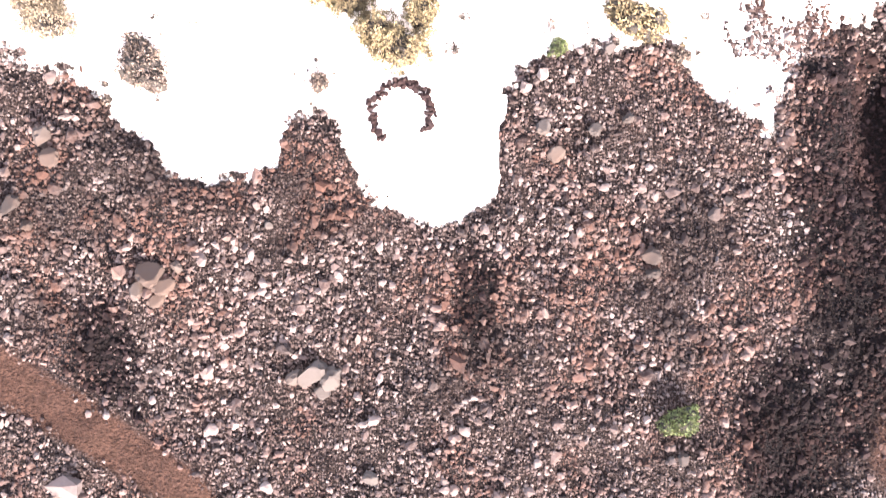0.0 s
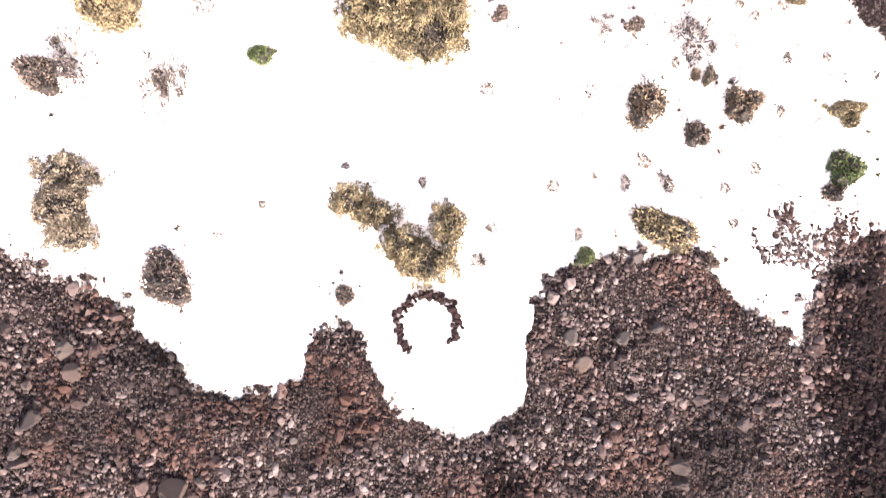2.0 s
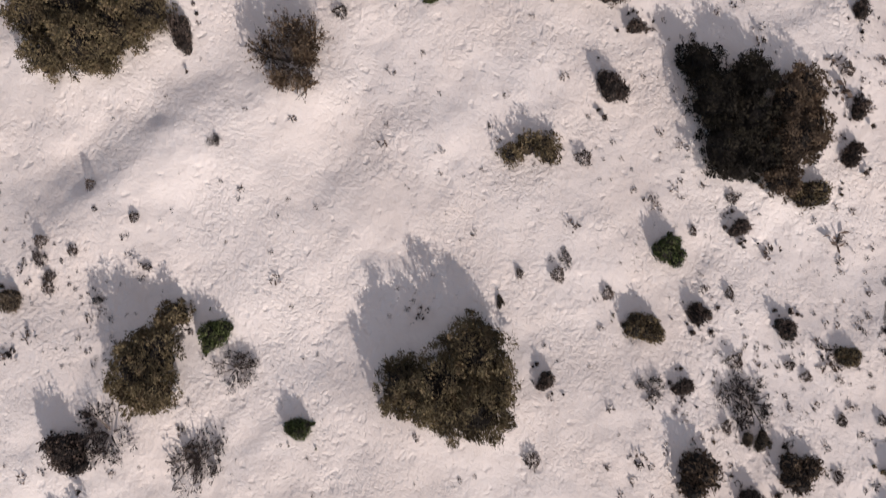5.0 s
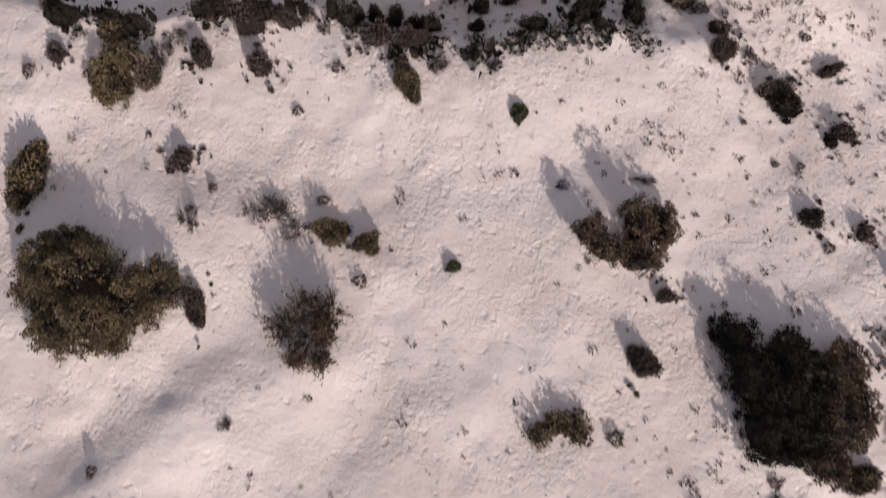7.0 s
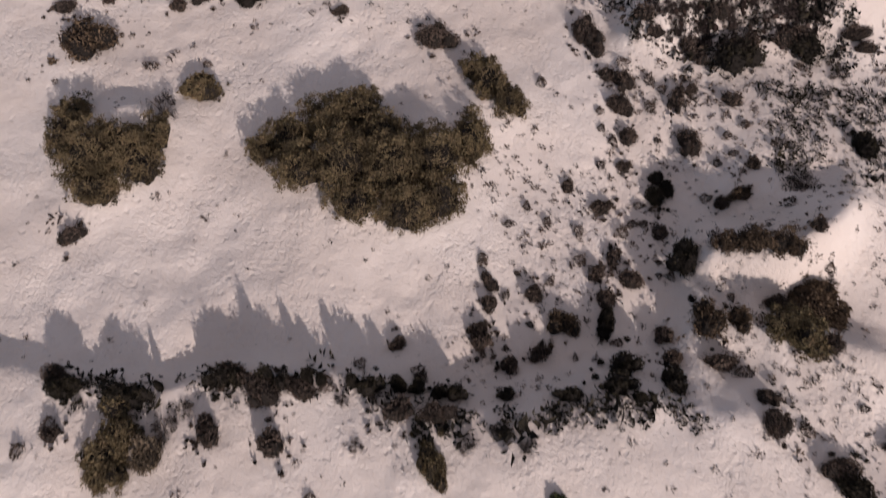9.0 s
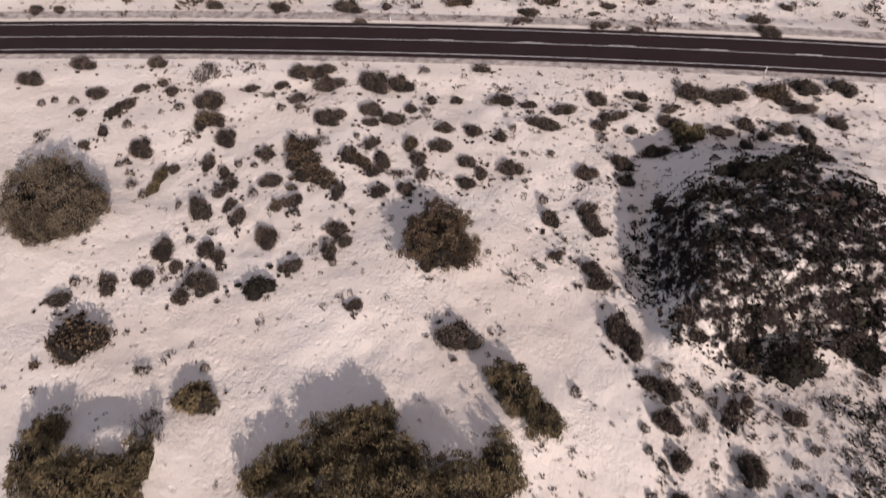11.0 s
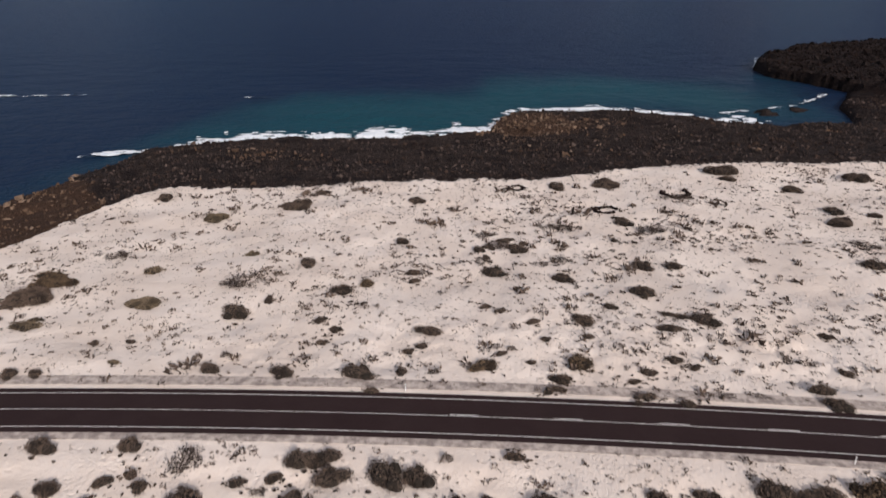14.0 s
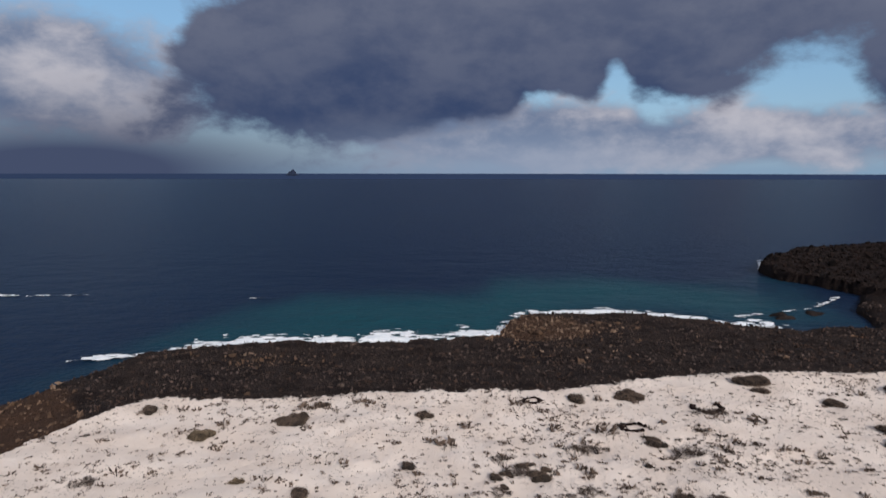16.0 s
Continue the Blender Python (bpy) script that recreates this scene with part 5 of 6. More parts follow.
shrub("dark", -12.1, 150.5, 0.63, 0.58)
shrub("dark", -18.8, 150.6, 1.38, 1.02)
shrub("dark", -15.7, 148.9, 1.36, 1.08)
shrub("dark", -18.9, 148.2, 0.86, 0.57)
shrub("dark", -11.5, 153.0, 0.64, 0.75)
shrub("dark", -20.9, 142.4, 0.81, 1.07)
shrub("brown", -19.3, 141.2, 1.26, 0.79)
shrub("dark", -18.3, 144.4, 0.71, 0.96)
shrub("dark", -16.9, 141.2, 0.91, 1.19)
shrub("dark", -17.7, 139.7, 0.79, 0.78)
shrub("brown", -13.6, 144.2, 0.82, 0.95)
shrub("dark", -12.7, 141.7, 0.92, 0.93)
shrub("dark", -14.3, 136.7, 0.82, 1.01)
shrub("dark", -16.9, 136.4, 0.81, 0.88)
shrub("dark", -12.3, 138.9, 0.67, 0.77)
shrub("sparse", -15.0, 139.3, 1.40, 0.78)
shrub("sparse", -24.4, 145.2, 1.07, 0.83)
shrub("dark", -20.3, 146.0, 0.36, 0.42)
shrub("dark", -19.7, 133.3, 0.31, 0.36)
shrub("dark", -28.3, 129.9, 1.41, 1.16)
shrub("dark", -21.3, 130.8, 1.01, 0.94)
shrub("dark", -20.1, 129.1, 0.69, 0.69)
shrub("dark", -21.5, 127.8, 0.73, 0.90)
shrub("dark", -21.0, 126.2, 0.38, 0.55)
shrub("dark", -34.4, 128.5, 0.79, 0.92)
shrub("dark", -32.9, 127.3, 0.68, 0.90)
shrub("dark", -36.2, 129.5, 0.50, 0.46)
shrub("dark", -32.4, 126.1, 0.58, 0.56)
shrub("dark", -38.5, 127.7, 1.17, 1.24)
shrub("dark", -36.9, 126.0, 0.57, 0.77)
shrub("dark", -33.4, 123.7, 1.30, 1.29)
shrub("dark", -39.2, 124.2, 0.93, 1.19)
shrub("dark", -42.5, 123.5, 0.83, 1.07)
shrub("dark", -25.2, 125.7, 0.95, 0.88)
shrub("black", -28.0, 123.3, 1.20, 1.07)
shrub("sparse", -34.2, 130.7, 0.51, 0.47)
shrub("dark", -45.9, 123.6, 0.55, 0.48)
shrub("dark", -11.7, 125.0, 0.65, 0.65)
shrub("dark", -8.1, 153.2, 0.78, 0.67)
shrub("dark", -4.1, 152.3, 0.64, 0.52)
shrub("dark", -2.0, 152.5, 1.28, 1.04)
shrub("dark", 0.9, 151.3, 0.89, 0.66)
shrub("dark", 5.3, 150.2, 1.38, 0.87)
shrub("dark", 2.6, 147.3, 1.82, 0.99)
shrub("dark", 9.5, 152.7, 1.15, 1.04)
shrub("dark", 9.8, 149.5, 0.75, 0.72)
shrub("dark", 13.7, 153.6, 0.78, 0.60)
shrub("dark", 15.3, 153.0, 0.64, 0.75)
shrub("dark", 14.4, 150.9, 0.76, 0.66)
shrub("dark", 11.4, 149.5, 1.12, 0.65)
shrub("dark", 8.7, 147.6, 0.97, 0.85)
shrub("dark", 12.8, 146.7, 0.73, 0.56)
shrub("dark", 8.9, 145.1, 0.59, 0.55)
shrub("dark", 18.0, 150.6, 1.13, 0.58)
shrub("dark", 20.9, 153.8, 1.62, 1.50)
shrub("dark", 24.0, 152.8, 1.41, 1.11)
shrub("dark", 26.9, 153.2, 1.61, 1.12)
shrub("brown", 31.1, 153.6, 1.62, 1.27)
shrub("dark", 32.5, 152.3, 1.41, 0.96)
shrub("dark", 36.2, 154.5, 1.63, 1.13)
shrub("dark", 40.9, 154.4, 1.17, 1.36)
shrub("dark", 34.8, 150.4, 1.57, 0.80)
shrub("dark", 17.1, 148.4, 1.23, 1.07)
shrub("olive", 18.9, 145.4, 1.67, 1.52)
shrub("dark", 22.7, 146.2, 1.32, 0.84)
shrub("dark", 26.3, 147.3, 0.97, 0.99)
shrub("dark", 25.4, 143.4, 0.70, 0.95)
shrub("dark", 28.1, 145.4, 0.83, 0.69)
shrub("dark", 30.4, 146.3, 1.08, 0.84)
shrub("dark", 32.8, 144.9, 0.83, 1.37)
shrub("dark", 37.1, 147.2, 1.21, 0.98)
shrub("dark", 28.9, 139.7, 0.99, 0.51)
shrub("dark", 30.3, 138.2, 0.96, 1.12)
shrub("dark", 29.9, 135.6, 0.72, 0.83)
shrub("dark", 20.0, 139.3, 0.76, 0.44)
shrub("dark", 18.7, 136.6, 0.63, 0.36)
shrub("dark", 17.7, 141.9, 0.69, 0.60)
shrub("dark", 14.1, 142.4, 1.62, 0.94)
shrub("dark", 10.6, 140.6, 1.13, 0.92)
shrub("dark", 10.2, 137.7, 0.77, 0.89)
shrub("dark", 5.9, 139.2, 1.12, 1.17)
shrub("dark", -2.6, 140.1, 1.24, 1.18)
shrub("dark", -3.0, 145.3, 0.72, 0.83)
shrub("dark", -1.6, 146.9, 0.48, 0.56)
shrub("dark", -6.4, 146.3, 0.90, 0.98)
shrub("dark", -9.6, 146.9, 1.09, 0.70)
shrub("dark", -9.9, 143.6, 1.17, 1.09)
shrub("dark", -7.0, 141.1, 0.91, 0.79)
shrub("dark", -5.6, 139.4, 0.67, 1.04)
shrub("dark", -7.4, 137.3, 0.87, 0.89)
shrub("dark", 2.6, 142.7, 0.41, 0.34)
shrub("dark", -0.5, 142.5, 0.46, 0.40)
shrub("dark", 0.9, 135.1, 0.53, 0.74)
shrub("dark", 1.2, 131.8, 0.92, 0.95)
shrub("dark", 5.4, 133.7, 1.05, 0.79)
shrub("dark", 5.7, 131.5, 1.02, 1.30)
shrub("dark", 6.3, 130.3, 0.70, 0.76)
shrub("dark", 1.2, 126.8, 0.77, 0.56)
shrub("dark", 4.8, 124.9, 0.94, 1.09)
shrub("dark", 5.2, 123.4, 1.01, 0.96)
shrub("dark", 10.2, 133.4, 0.52, 0.48)
shrub("dark", 13.1, 133.4, 1.14, 0.60)
shrub("dark", 13.0, 130.6, 1.24, 0.46)
shrub("dark", 12.9, 129.5, 0.49, 0.45)
shrub("dark", 9.9, 131.0, 0.30, 0.53)
shrub("dark", 11.8, 127.6, 0.58, 0.67)
shrub("dark", 9.2, 126.3, 0.48, 0.56)
shrub("dark", 10.3, 125.7, 0.48, 0.39)
shrub("dark", 14.6, 130.7, 0.68, 0.90)
shrub("black", 19.3, 132.8, 1.27, 0.85)
shrub("black", 20.7, 131.6, 1.15, 0.78)
shrub("black", 23.5, 132.8, 1.22, 0.73)
shrub("dark", -3.8, 220.8, 1.29, 0.75)
shrub("dark", -0.1, 224.4, 1.98, 0.64)
shrub("dark", 2.9, 222.4, 0.98, 0.88)
shrub("dark", -4.8, 215.8, 0.73, 0.85)
shrub("dark", -3.8, 209.6, 2.01, 0.93)
shrub("dark", 8.2, 207.0, 0.99, 0.91)
shrub("dark", 25.7, 236.4, 1.89, 0.82)
shrub("dark", 21.2, 224.2, 0.66, 1.02)
shrub("dark", 21.0, 200.4, 1.51, 0.98)
shrub("dark", 28.5, 210.3, 1.21, 0.82)
shrub("dark", 8.5, 190.3, 1.40, 0.51)
shrub("dark", 23.9, 190.7, 2.63, 0.51)
shrub("dark", 21.7, 186.9, 1.19, 0.49)
shrub("dark", 5.9, 177.8, 1.43, 0.92)
shrub("dark", 2.8, 174.3, 1.08, 0.71)
shrub("dark", 1.9, 171.8, 1.06, 0.53)
shrub("dark", 12.6, 170.2, 1.34, 0.60)
shrub("dark", -6.7, 177.8, 1.11, 0.46)
shrub("dark", -82.0, 190.0, 1.57, 0.81)
shrub("dark", -81.9, 194.2, 1.98, 0.94)
shrub("dark", -82.0, 198.6, 1.67, 0.97)
shrub("brown", -81.9, 203.0, 1.73, 0.89)
shrub("brown", -81.1, 206.9, 2.16, 0.91)
shrub("tan", -77.1, 189.0, 1.56, 0.70)
shrub("tan", -75.7, 191.1, 1.23, 0.51)

seedlings()


# ---- stones ----
rock_rng = np.random.default_rng(5)


def rock_shape(seed, base=BALL1, rough=0.22):
    r = np.random.default_rng(seed)
    v, f = base
    v = v * (1 + rough * r.normal(size=(len(v), 1)))
    for k in range(3):
        n = r.normal(size=3)
        n /= np.linalg.norm(n)
        over = np.maximum(v @ n - r.uniform(0.45, 0.7), 0)
        v = v - over[:, None] * n
    return v, f


ROCK_SHAPES = [rock_shape(60 + k) for k in range(6)]


OCTA = (np.array([(1, 0, 0), (-1, 0, 0), (0, 1, 0), (0, -1, 0), (0, 0, 1), (0, 0, -1)], float), np.array([(0, 2, 4), (2, 1, 4), (1, 3, 4), (3, 0, 4), (2, 0, 5), (1, 2, 5), (3, 1, 5), (0, 3, 5)]))
FAR_SHAPES = [rock_shape(160 + k, OCTA, 0.25) for k in range(6)]


def rubble(name, x, y, size, material, label, sink=0.15, shapes=ROCK_SHAPES):
    """Loose stones of six shapes, too many to count, in one mesh lying on the ground."""
    z = height(x, y)
    vs, fs, total = [], [], 0
    kind = rock_rng.integers(0, 6, len(x))
    for k, (v, f) in enumerate(shapes):
        i = np.flatnonzero(kind == k)
        flat = rock_rng.uniform(0.55, 1.3, (len(i), 3)) * (1, 1, 0.8)
        p = np.einsum("nij,kj->nki", turns(rock_rng, len(i)), v) * (size[i, None] * flat)[:, None]
        p = p + np.stack([x[i], y[i], z[i] + sink * size[i]], -1)[:, None]
        vs.append(p.reshape(-1, 3))
        fs.append((f[None] + (np.arange(len(i)) * len(v))[:, None, None]).reshape(-1, 3) + total)
        total += len(i) * len(v)
    ob = new(name, mesh_of(name, np.concatenate(vs), np.concatenate(fs), material))
    return tagged(ob, label, "stones", kind="stuff")


def sow(n, x0, x1, y0, y1, keep):
    x, y = rock_rng.uniform(x0, x1, n), rock_rng.uniform(y0, y1, n)
    ok = keep(x, y)
    return x[ok], y[ok]


DARK_LAVA = stone_material("dark_lava_stone", (0.0025, 0.0015, 0.0015), (0.007, 0.0042, 0.0042), (0.020, 0.0125, 0.012), (0.014, 0.0070, 0.0058))
# the lava field at the start
x, y = sow(84000, -40, 42, -24, 24, lambda x, y: (lava(x, y) + 0.5 * (fbm(x, y, 2.2, 3, 21) - 0.5) > 0.5) & (rust(x, y) < 0.25 + 0.6 * rock_rng.random(len(x)) ** 3))
black = dark_lava(x, y) > 0.25 + 0.5 * rock_rng.random(len(x)) ** 2
rubble("basalt_rubble", x[black], y[black], 0.13 * np.exp(rock_rng.normal(size=black.sum()) * 0.45), DARK_LAVA, "blackish rubble in darker patches of the lava field")
x, y = x[~black], y[~black]
clump = fbm(x, y, 4.0, 3, 30)
size = 0.092 * np.exp(rock_rng.normal(size=len(x)) * 0.5) * (0.75 + 0.8 * clump)
fine = size < np.quantile(size, 0.66)
rubble("lava_gravel", x[fine], y[fine], 1.1 * size[fine], LAVA, "fine grey and rust-brown lava gravel covering the ground", shapes=FAR_SHAPES)
rubble("lava_rubble", x[~fine], y[~fine], size[~fine], LAVA, "loose grey and rust-brown lava stones covering the ground")
# scattered stones on the sand beside it
x, y = sow(2600, -36, 36, 2, 30, lambda x, y: (lava(x, y) < 0.5) & (lava(x, y) > 0.5 - 0.45 * rock_rng.random(len(x)) ** 2.5))
rubble("stray_stones", x, y, 0.09 * np.exp(rock_rng.normal(size=len(x)) * 0.4), LAVA, "small lava stones strewn over pale sand")
x, y = sow(6500, 20.5, 32, 8.5, 20, lambda x, y: fbm(x, y, 2.5, 3, 91) > 0.39 + 0.12 * rock_rng.random(len(x)) + 0.25 * (((x - 26.3) / 5.2) ** 2 + ((y - 14) / 5.5) ** 2))
rubble("gravel_patch", x, y, 0.11 * np.exp(rock_rng.normal(size=len(x)) * 0.4), LAVA, "brown lava gravel half buried in pale sand")
# the hummock
x, y = sow(3200, 8, 38, 108, 142, lambda x, y: outcrop(x, y) > 0.30 * rock_rng.random(len(x)) + 0.06)
rubble("hummock_rubble", x, y, 0.15 * np.exp(rock_rng.normal(size=len(x)) * 0.5), COAST, "black lava stones heaped on a hummock")
# the coast
x, y = sow(60000, -190, 190, 200, 392, lambda x, y: (lava(x, y) > 0.52) & (y > dune_edge(x) - 3) & (land(x, y) > 0.35) & ((rust(x, y) < 0.2 + 0.5 * rock_rng.random(len(x))) | (x > -20) | (rock_rng.random(len(x)) < 0.4)))
brown = np.exp(-((x - 18) / 21) ** 2 - ((y - 338) / 20) ** 2) + 0.4 * np.exp(-((x + 70) / 22) ** 2 - ((y - 300) / 12) ** 2) + 0.8 * (rust(x, y) > 0.35) + 0.7 * (fbm(x, y, 16, 3, 95) - 0.5) > 0.15 + 0.35 * rock_rng.random(len(x))
BROWN_COAST = stone_material("brown_coast_stone", (0.030, 0.019, 0.014), (0.110, 0.070, 0.048), (0.19, 0.135, 0.10), (0.11, 0.065, 0.040))
rubble("brown_coast_rubble", x[brown], y[brown], np.minimum(0.26 * np.exp(rock_rng.normal(size=brown.sum()) * 0.6), 1.2), BROWN_COAST, "rust-brown lava blocks near the water", 0.35, FAR_SHAPES)
x, y = x[~brown], y[~brown]
rubble("coast_rubble", x, y, np.minimum(0.22 * np.exp(rock_rng.normal(size=len(x)) * 0.55), 0.9), COAST, "black and brown lava blocks along the shore", 0.35, FAR_SHAPES)
x, y = sow(9000, 155, 330, 330, 640, lambda x, y: headland(x, y) > 0.3)
rubble("headland_rubble", x, y, 0.6 * np.exp(rock_rng.normal(size=len(x)) * 0.5), stone_material("headland_stone", (0.003, 0.0023, 0.0023), (0.0085, 0.0062, 0.0058), (0.024, 0.018, 0.016), (0.018, 0.010, 0.008)), "black lava blocks on the low headland", 0.35, FAR_SHAPES)

# single larger stones of the lava field
DARK_STONES = [mesh_of("stone", *rock_shape(260 + k, BALL2, 0.10), DARK_LAVA) for k in range(6)]
STONES = [mesh_of("stone", *rock_shape(200 + k, BALL2, 0.10), LAVA) for k in range(6)]
PALE = stone_material("pale_lava_stone", (0.016, 0.012, 0.011), (0.030, 0.023, 0.020), (0.052, 0.042, 0.037), (0.040, 0.023, 0.016))
PALE_STONES = [mesh_of("boulder", *rock_shape(300 + k, BALL3, 0.06), PALE) for k in range(4)]


def lay(name, me, x, y, size, parent=None, sink=0.2, lift=0.0):
    ob = new(name, me)
    flat = rock_rng.uniform(0.75, 1.2, 3)
    ob.matrix_world = pose(x, y, float(height(x, y)) + (0.45 - sink) * size + lift, *rock_rng.uniform(-25, 25, 2), rock_rng.uniform(0, 360)) @ Matrix.Diagonal((size * flat[0], size * flat[1], size * 0.8 * flat[2], 1))
    if parent:
        m = ob.matrix_world.copy()
        ob.parent = parent
        ob.matrix_parent_inverse = parent.matrix_world.inverted()
        ob.matrix_world = m
    return ob


x, y = sow(900, -34, 34, -22, 20, lambda x, y: lava(x, y) > 0.62)
for px, py in list(zip(x, y))[:290]:
    lay("stone", (DARK_STONES if dark_lava(px, py) > 0.3 else STONES)[int(rock_rng.integers(0, 6))], px, py, min(0.24 * math.exp(0.4 * rock_rng.normal()), 0.5), ground)

for px, py, size in (
    (-21.0, -2.0, 1.0), (-20.0, -3.0, 0.8), (-20.6, -4.0, 0.7), (-22.0, -3.2, 0.6), (-19.2, -1.6, 0.5), (-9.4, -9.6, 1.15), (-7.9, -10.0, 1.0), (-8.6, -11.0, 0.7), (-10.6, -9.9, 0.7),
    (16.1, -0.8, 0.75), (16.3, -2.0, 0.55), (-31.6, 3.0, 0.8), (-30.4, 1.6, 0.6), (-33.0, 0.6, 0.8), (-28.5, 6.5, 0.7), (8.0, 8.9, 0.55), (12.0, 8.8, 0.6), (9.0, 6.9, 0.6), (14.3, 9.6, 0.5),
    (-29.0, 8.0, 0.9), (13.0, 14.8, 0.5), (-12.4, 1.5, 0.4), (22.0, 3.4, 0.4), (-5.0, -17.5, 0.6), (18.4, -16.0, 0.5),
):
    ob = lay("boulder", PALE_STONES[int(rock_rng.integers(0, 4))], px, py, size)
    tagged(ob, "pale weathered lava boulder among darker rubble", "boulder", "boulders on the lava field")


def windbreak(x, y, radius, start, sweep, size, rows):
    """A low curved wall of stacked lava stones."""
    wall = new("stone_windbreak")
    wall.location = (x, y, float(height(x, y)))
    bpy.context.view_layer.update()
    n = int(radians(sweep) * radius / (0.95 * size))
    for row in range(rows):
        for k in range(n):
            a = radians(start + sweep * (k + 0.5 * (row % 2)) / n) + rock_rng.normal() * 0.03
            d = radius + rock_rng.normal() * 0.75 * size
            lay("stone", DARK_STONES[int(rock_rng.integers(0, 6))], x + d * math.cos(a), y + d * math.sin(a), size * rock_rng.uniform(0.55, 1.25), wall, 0.25, row * size * 0.5)
    return tagged(wall, "curved low windbreak of stacked lava stones on sand", "windbreak", "stone windbreaks")


windbreak(-2.7, 9.9, 2.2, -35, 275, 0.22, 3)
windbreak(5.2, 259.5, 1.9, 0, 360, 0.3, 2)
windbreak(23.8, 243.3, 2.3, -10, 330, 0.34, 2)
windbreak(42.8, 254.3, 3.2, 150, 250, 0.34, 2)


# ---- small growth on the sand ----
def tufts(name, n, box, keep, size, material, label, pieces=16):
    r = np.random.default_rng(len(name) * 31 + n)
    x, y = r.uniform(box[0], box[1], n), r.uniform(box[2], box[3], n)
    ok = keep(x, y, r)
    x, y = x[ok], y[ok]
    s = size * np.exp(r.normal(size=len(x)) * 0.5)
    k = np.repeat(np.arange(len(x)), pieces)
    a, d = r.uniform(0, 6.283, len(k)), np.sqrt(r.random(len(k))) * s[k]
    px, py = x[k] + d * np.cos(a), y[k] + d * np.sin(a)
    p = np.stack([px, py, height(px, py) + 0.5 * s[k] * r.random(len(k))], -1)
    out = np.stack([np.cos(a), np.sin(a), np.full(len(k), 0.8)], -1)
    v = leaf_pieces(r, p, out, 0.34 * s[k] * r.uniform(0.6, 1.3, len(k)))
    f = LEAF_F[None] + (np.arange(len(k)) * 4)[:, None, None]
    return tagged(new(name, mesh_of(name, v.reshape(-1, 3), f.reshape(-1, 3), material)), label, "tufts", kind="stuff")


def open_sand(x, y):
    return (lava(x, y) < 0.35) & (np.abs(y - road_y(x)) > 5.5)


def east_bias(x, y, r):
    """The growth is thicker on the eastern side and towards the road, and gathers in patches."""
    thick = 0.09 + 0.75 * step(x, 2, 16) * step(y, 18, 30) + 0.7 * step(y, 108, 122)
    return open_sand(x, y) & (r.random(len(x)) < thick * (0.25 + 1.3 * step(fbm(x, y, 6.0, 3, 40), 0.42, 0.62)))


tufts("dune_tufts", 15000, (-48, 60, 14, 166), east_bias, 0.17, LEAF["dark"], "small dark tufts dotted over pale sand")
# the specks are dark flecks added for shade in footprints, and for gritty litter
tufts("dune_specks", 16000, (-42, 42, 14, 112), lambda x, y, r: open_sand(x, y) & (r.random(len(x)) < (0.22 + 0.5 * step(x, 0, 14)) * step(fbm(x, y, 7.0, 3, 42), 0.44, 0.60)), 0.085, LEAF["sparse"], "tiny dark flecks for shaded footprints and litter on trodden sand", 5)
tufts("crest_growth", 2200, (-36, 11, 75, 88), lambda x, y, r: (np.abs(y - np.interp(x, [-40, -15, -9, 12], [81.6, 81.4, 79.4, 78.8]) - 0.6 * np.sin(x / 4)) < 2.0 * r.random(len(x)) ** 1.5) & (r.random(len(x)) < 0.8), 0.42, LEAF["black"], "dark scrub along the crest of the dune")
tufts("hummock_growth", 4400, (6, 44, 104, 146), lambda x, y, r: (outcrop(x, y) > 0.05) & (r.random(len(x)) < 0.7), 0.34, LEAF["black"], "blackish low growth among hummock stones")
tufts("western_scrub", 420, (-44, -24, 34, 49), lambda x, y, r: open_sand(x, y) & (r.random(len(x)) < 0.9 * step(fbm(x, y, 4, 3, 48), 0.36, 0.56) * step(x + 0.6 * (y - 42), -25, -31)), 0.14, LEAF["sparse"], "thin dry scrub over the western sand")
tufts("hollow_scrub", 2600, (-8, 34, 80, 112), lambda x, y, r: open_sand(x, y) & (r.random(len(x)) < 0.8 * step(fbm(x, y, 5, 3, 47), 0.38, 0.56)), 0.16, LEAF["dark"], "small dark tufts in the shaded hollow")
tufts("gravelly_growth", 900, (21, 33, 98, 110), lambda x, y, r: open_sand(x, y) & (r.random(len(x)) < step(fbm(x, y, 4, 3, 49), 0.38, 0.52)), 0.24, LEAF["black"], "blackish low growth dotted densely over sand", 10)
tufts("coast_tufts", 17000, (-105, 125, 170, 284), lambda x, y, r: open_sand(x, y) & (r.random(len(x)) < 0.12 + 0.8 * step(fbm(x, y, 14.0, 4, 44), 0.46, 0.66)), 0.30, LEAF["dark"], "small dark tufts dotted over sand beyond the road")
tufts("coast_clumps", 2600, (-70, 90, 172, 270), lambda x, y, r: open_sand(x, y) & (r.random(len(x)) < 0.04 + 0.5 * np.exp(-((x - 22) / 26) ** 2 - ((y - 225) / 22) ** 2) * step(fbm(x, y, 9.0, 3, 46), 0.42, 0.58)), 0.62, LEAF["dark"], "patches of low dark scrub on sand beyond the road", 26)
tufts("coast_specks", 30000, (-105, 125, 172, 282), lambda x, y, r: open_sand(x, y) & (r.random(len(x)) < 0.25 + 0.7 * step(fbm(x, y, 8.0, 4, 45), 0.40, 0.62)), 0.17, LEAF["dark"], "tiny dark tufts sprinkled over sand beyond the road", 6)
tufts("verge_tufts", 900, (-90, 90, 150, 182), lambda x, y, r: np.abs(np.abs(y - road_y(x)) - 7.2) < 1.4, 0.22, LEAF["dark"], "dark weeds along the road verge")


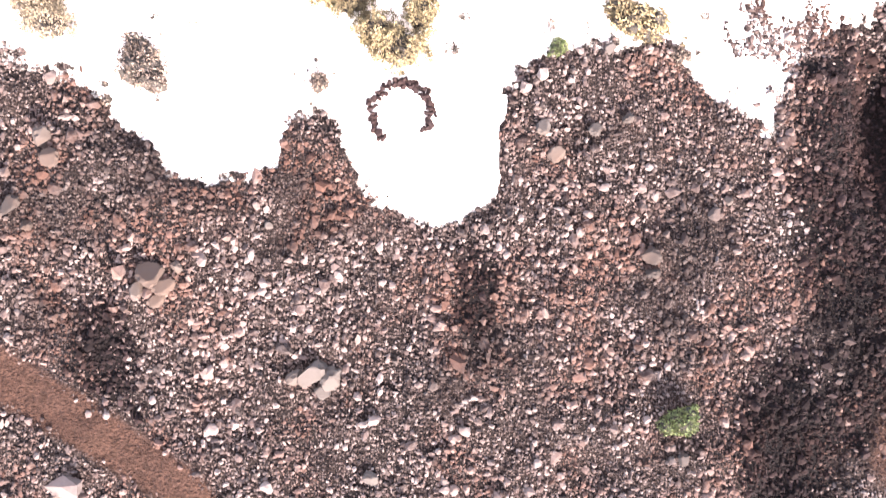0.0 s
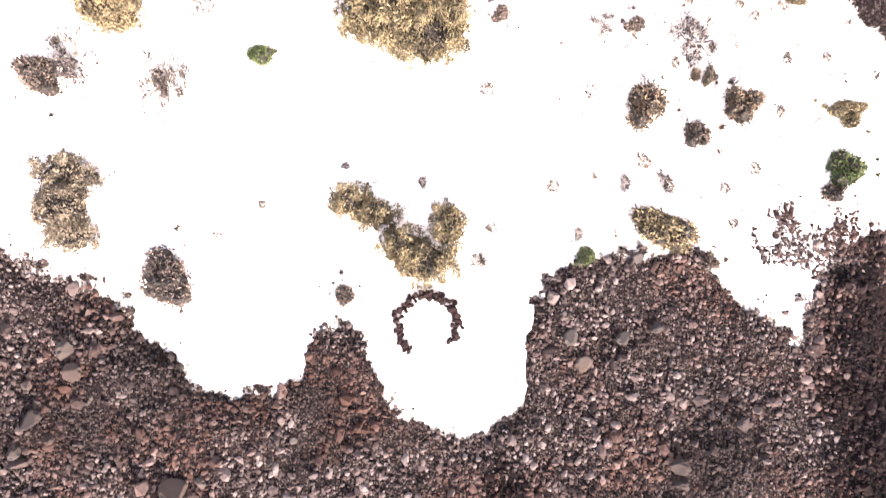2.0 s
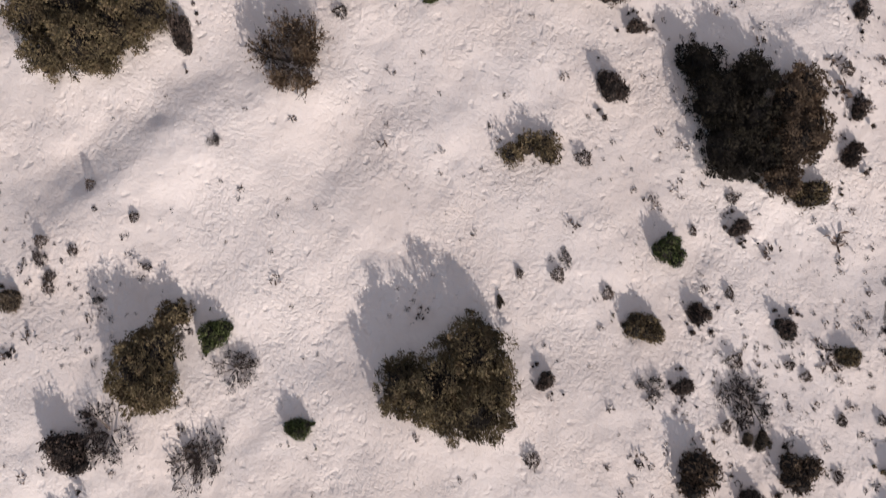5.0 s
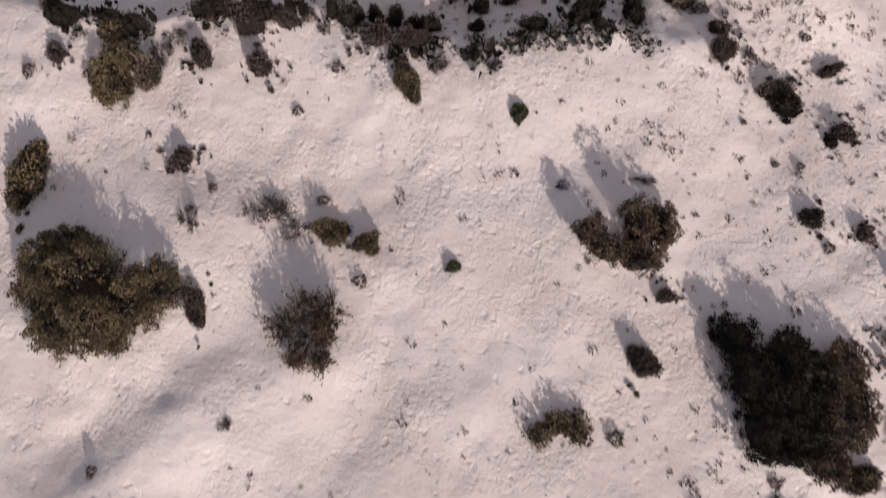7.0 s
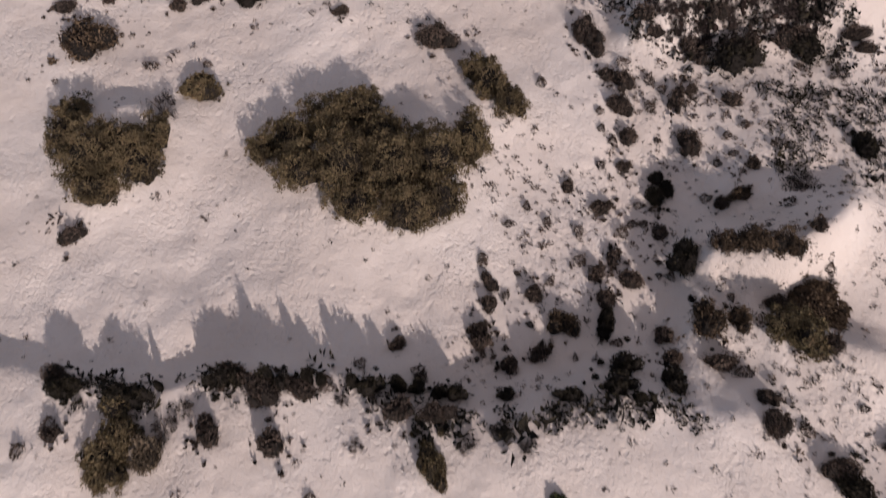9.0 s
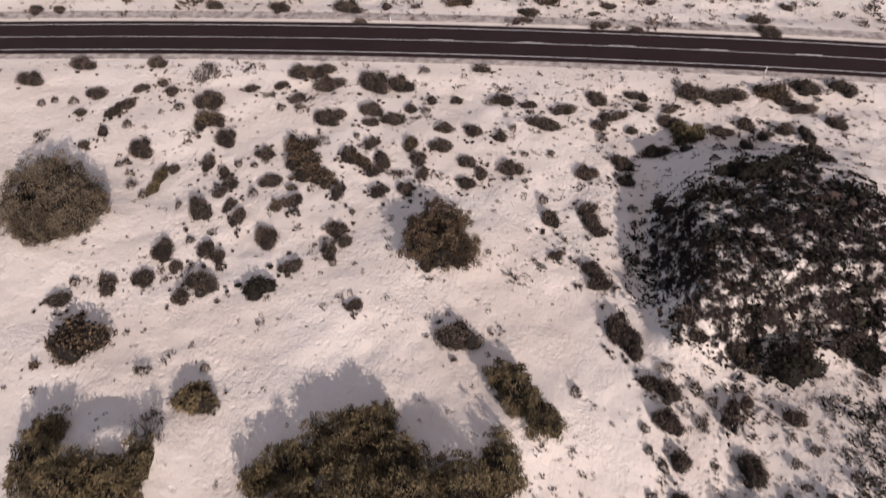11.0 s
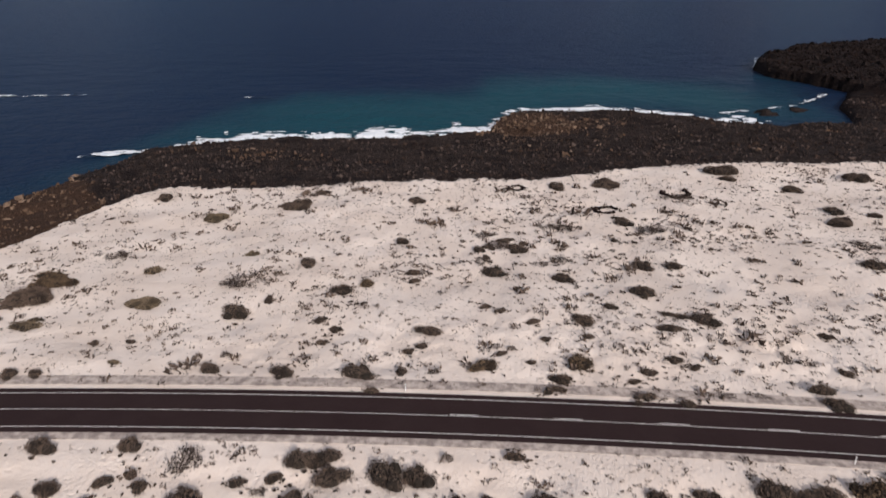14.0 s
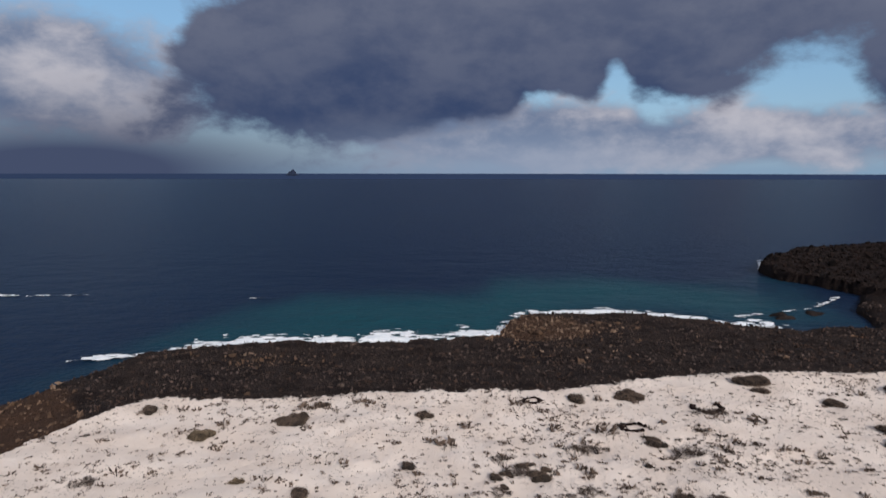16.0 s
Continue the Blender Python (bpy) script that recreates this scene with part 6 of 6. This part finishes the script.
# ---- surf ----
def foam(name, x0, x1, width, seed, line=None, cell=0.45, cover=0.30, label="white surf foam breaking against the lava shore"):
    """A torn sheet of foam on the water: solid along the shore or a line, in shreds further out."""
    r = np.random.default_rng(seed)
    middle, hidden = line or shore_y, 4.5
    xs, us = np.arange(x0, x1, cell), np.arange(-9.0 if line is None else 0.0, width + (14.0 if line is None else 0.0), cell)
    gx, gu = np.meshgrid(xs, us)
    gy = middle(gx) + gu
    if line is None:
        out = np.full(gx.shape, 99.0)
        for back in np.arange(width + hidden, -0.1, -0.6):
            out = np.where(land(gx, gy - back) > 0.5, max(back - hidden, 0.0), out)
    else:
        gy = gy + 3 * (fbm(gx, gx * 0, 14, 3, seed) - 0.5)
        out = gu
    reach = 0.2 + 1.3 * vnoise(gx, gx * 0, 12.0, seed) * vnoise(gx, gx * 0, 4.0, seed + 2) ** 0.4
    ends = np.minimum(np.clip((gx - x0) / 6, 0, 1), np.clip((x1 - gx) / 6, 0, 1))
    torn = fbm(gx * 0.6, gy * 1.3, 2.6, 4, seed + 1)
    stay = torn > cover + 0.45 * (out / (width * reach)) ** 1.5 + 0.4 * (1 - ends)
    jx, jy = gx + cell * r.uniform(-0.35, 0.35, gx.shape), gy + cell * r.uniform(-0.35, 0.35, gx.shape)
    z = swell(jx, jy) + 0.2 + 1.1 * np.maximum(torn - 0.3, 0) * np.exp(-out / (0.5 * width))
    f = grid_faces(len(xs), len(us))
    f = f[stay.ravel()[f].sum(1) >= 3]
    used, f = np.unique(f, return_inverse=True)
    v = np.stack([jx, jy, z], -1).reshape(-1, 3)[used]
    return tagged(new(name, mesh_of(name, v, f.reshape(-1, 4), FOAM, True)), label, "foam", kind="stuff")


foam("surf", -104, -22, 19, 3, cover=0.27)
foam("surf", -127, -86, 8, 11, lambda x: np.interp(x, [-127, -106, -90, -86], [303, 312, 326, 329]), cover=0.24)
foam("surf", 14, 112, 17, 4, cover=0.28)
foam("surf", -30, 22, 22, 5, cover=0.44, label="thin lacy foam washing over shallow rocks")
foam("surf", 92, 172, 8, 6, lambda x: np.interp(x, [92, 135, 168, 172], [366, 384, 416, 420]), cover=0.53, label="line of foam across the mouth of the bay")
foam("surf", 158, 330, 11, 7, lambda x: np.interp(x, [158, 166, 185, 222, 310, 330], [474, 500, 535, 575, 612, 618]), cell=0.8, cover=0.36)
foam("breaker", -252, -206, 10, 8, cover=0.22, line=lambda x: 409 + 0.05 * (x + 230), label="white crest of a wave breaking offshore")
foam("breaker", -218, -172, 3.5, 9, lambda x: 410 + 0.06 * (x + 210), cover=0.36, label="thin white crest trailing from a breaking wave")
foam("breaker", -122, -82, 2.6, 10, lambda x: 405 - 0.03 * (x + 100), cover=0.38, label="thin white crest of a small wave")


# ---- far island ----
def island():
    v, f = BALL3
    r = np.random.default_rng(3)
    tall = np.exp(-((v[:, 0] - 0.15) / 0.32) ** 2) + 0.55 * np.exp(-((v[:, 0] + 0.45) / 0.22) ** 2)
    p = np.stack([v[:, 0] * 42, v[:, 1] * 30, np.maximum(v[:, 2], -0.1) * 30 * (0.25 + tall) * (1 + 0.12 * r.normal(size=len(v)))], -1)
    ob = new("island", mesh_of("island", p, f, plain("island_rock", (0.012, 0.020, 0.045), 1.0), False))
    d, az = 4300.0, radians(-12.81)
    ob.location = (-14 + d * math.sin(az), 110 + d * math.cos(az), 27.0)
    return tagged(ob, "dark rocky islet far out on the horizon", "island", kind="structure")


island()


# ---- road furniture ----
POST_WHITE, POST_BLACK = plain("post_white", (0.75, 0.74, 0.72), 0.6), plain("post_black", (0.03, 0.03, 0.03), 0.6)


def box_mesh(name, w, d, z0, z1, material):
    bm = bmesh.new()
    bmesh.ops.create_cube(bm, size=1.0)
    for v in bm.verts:
        v.co = (v.co.x * w, v.co.y * d, z0 + (v.co.z + 0.5) * (z1 - z0))
    bmesh.ops.bevel(bm, geom=bm.edges[:], offset=0.01, segments=1, affect="EDGES")
    me = bpy.data.meshes.new(name)
    bm.to_mesh(me)
    bm.free()
    me.materials.append(material)
    return me


def marker_post(x, side):
    base = new("marker_post")
    y = float(road_y(x)) + side * 5.0
    base.location = (x, y, float(height(x, y)))
    for name, me in (("post", box_mesh("post", 0.14, 0.10, -0.2, 1.05, POST_WHITE)), ("band", box_mesh("band", 0.15, 0.11, 0.72, 0.9, POST_BLACK))):
        ob = new(name, me)
        ob.parent = base
    return tagged(base, "white roadside marker post with a black band", "marker post", "road marker posts")


marker_post(-17.6, 1)
marker_post(32.0, -1)
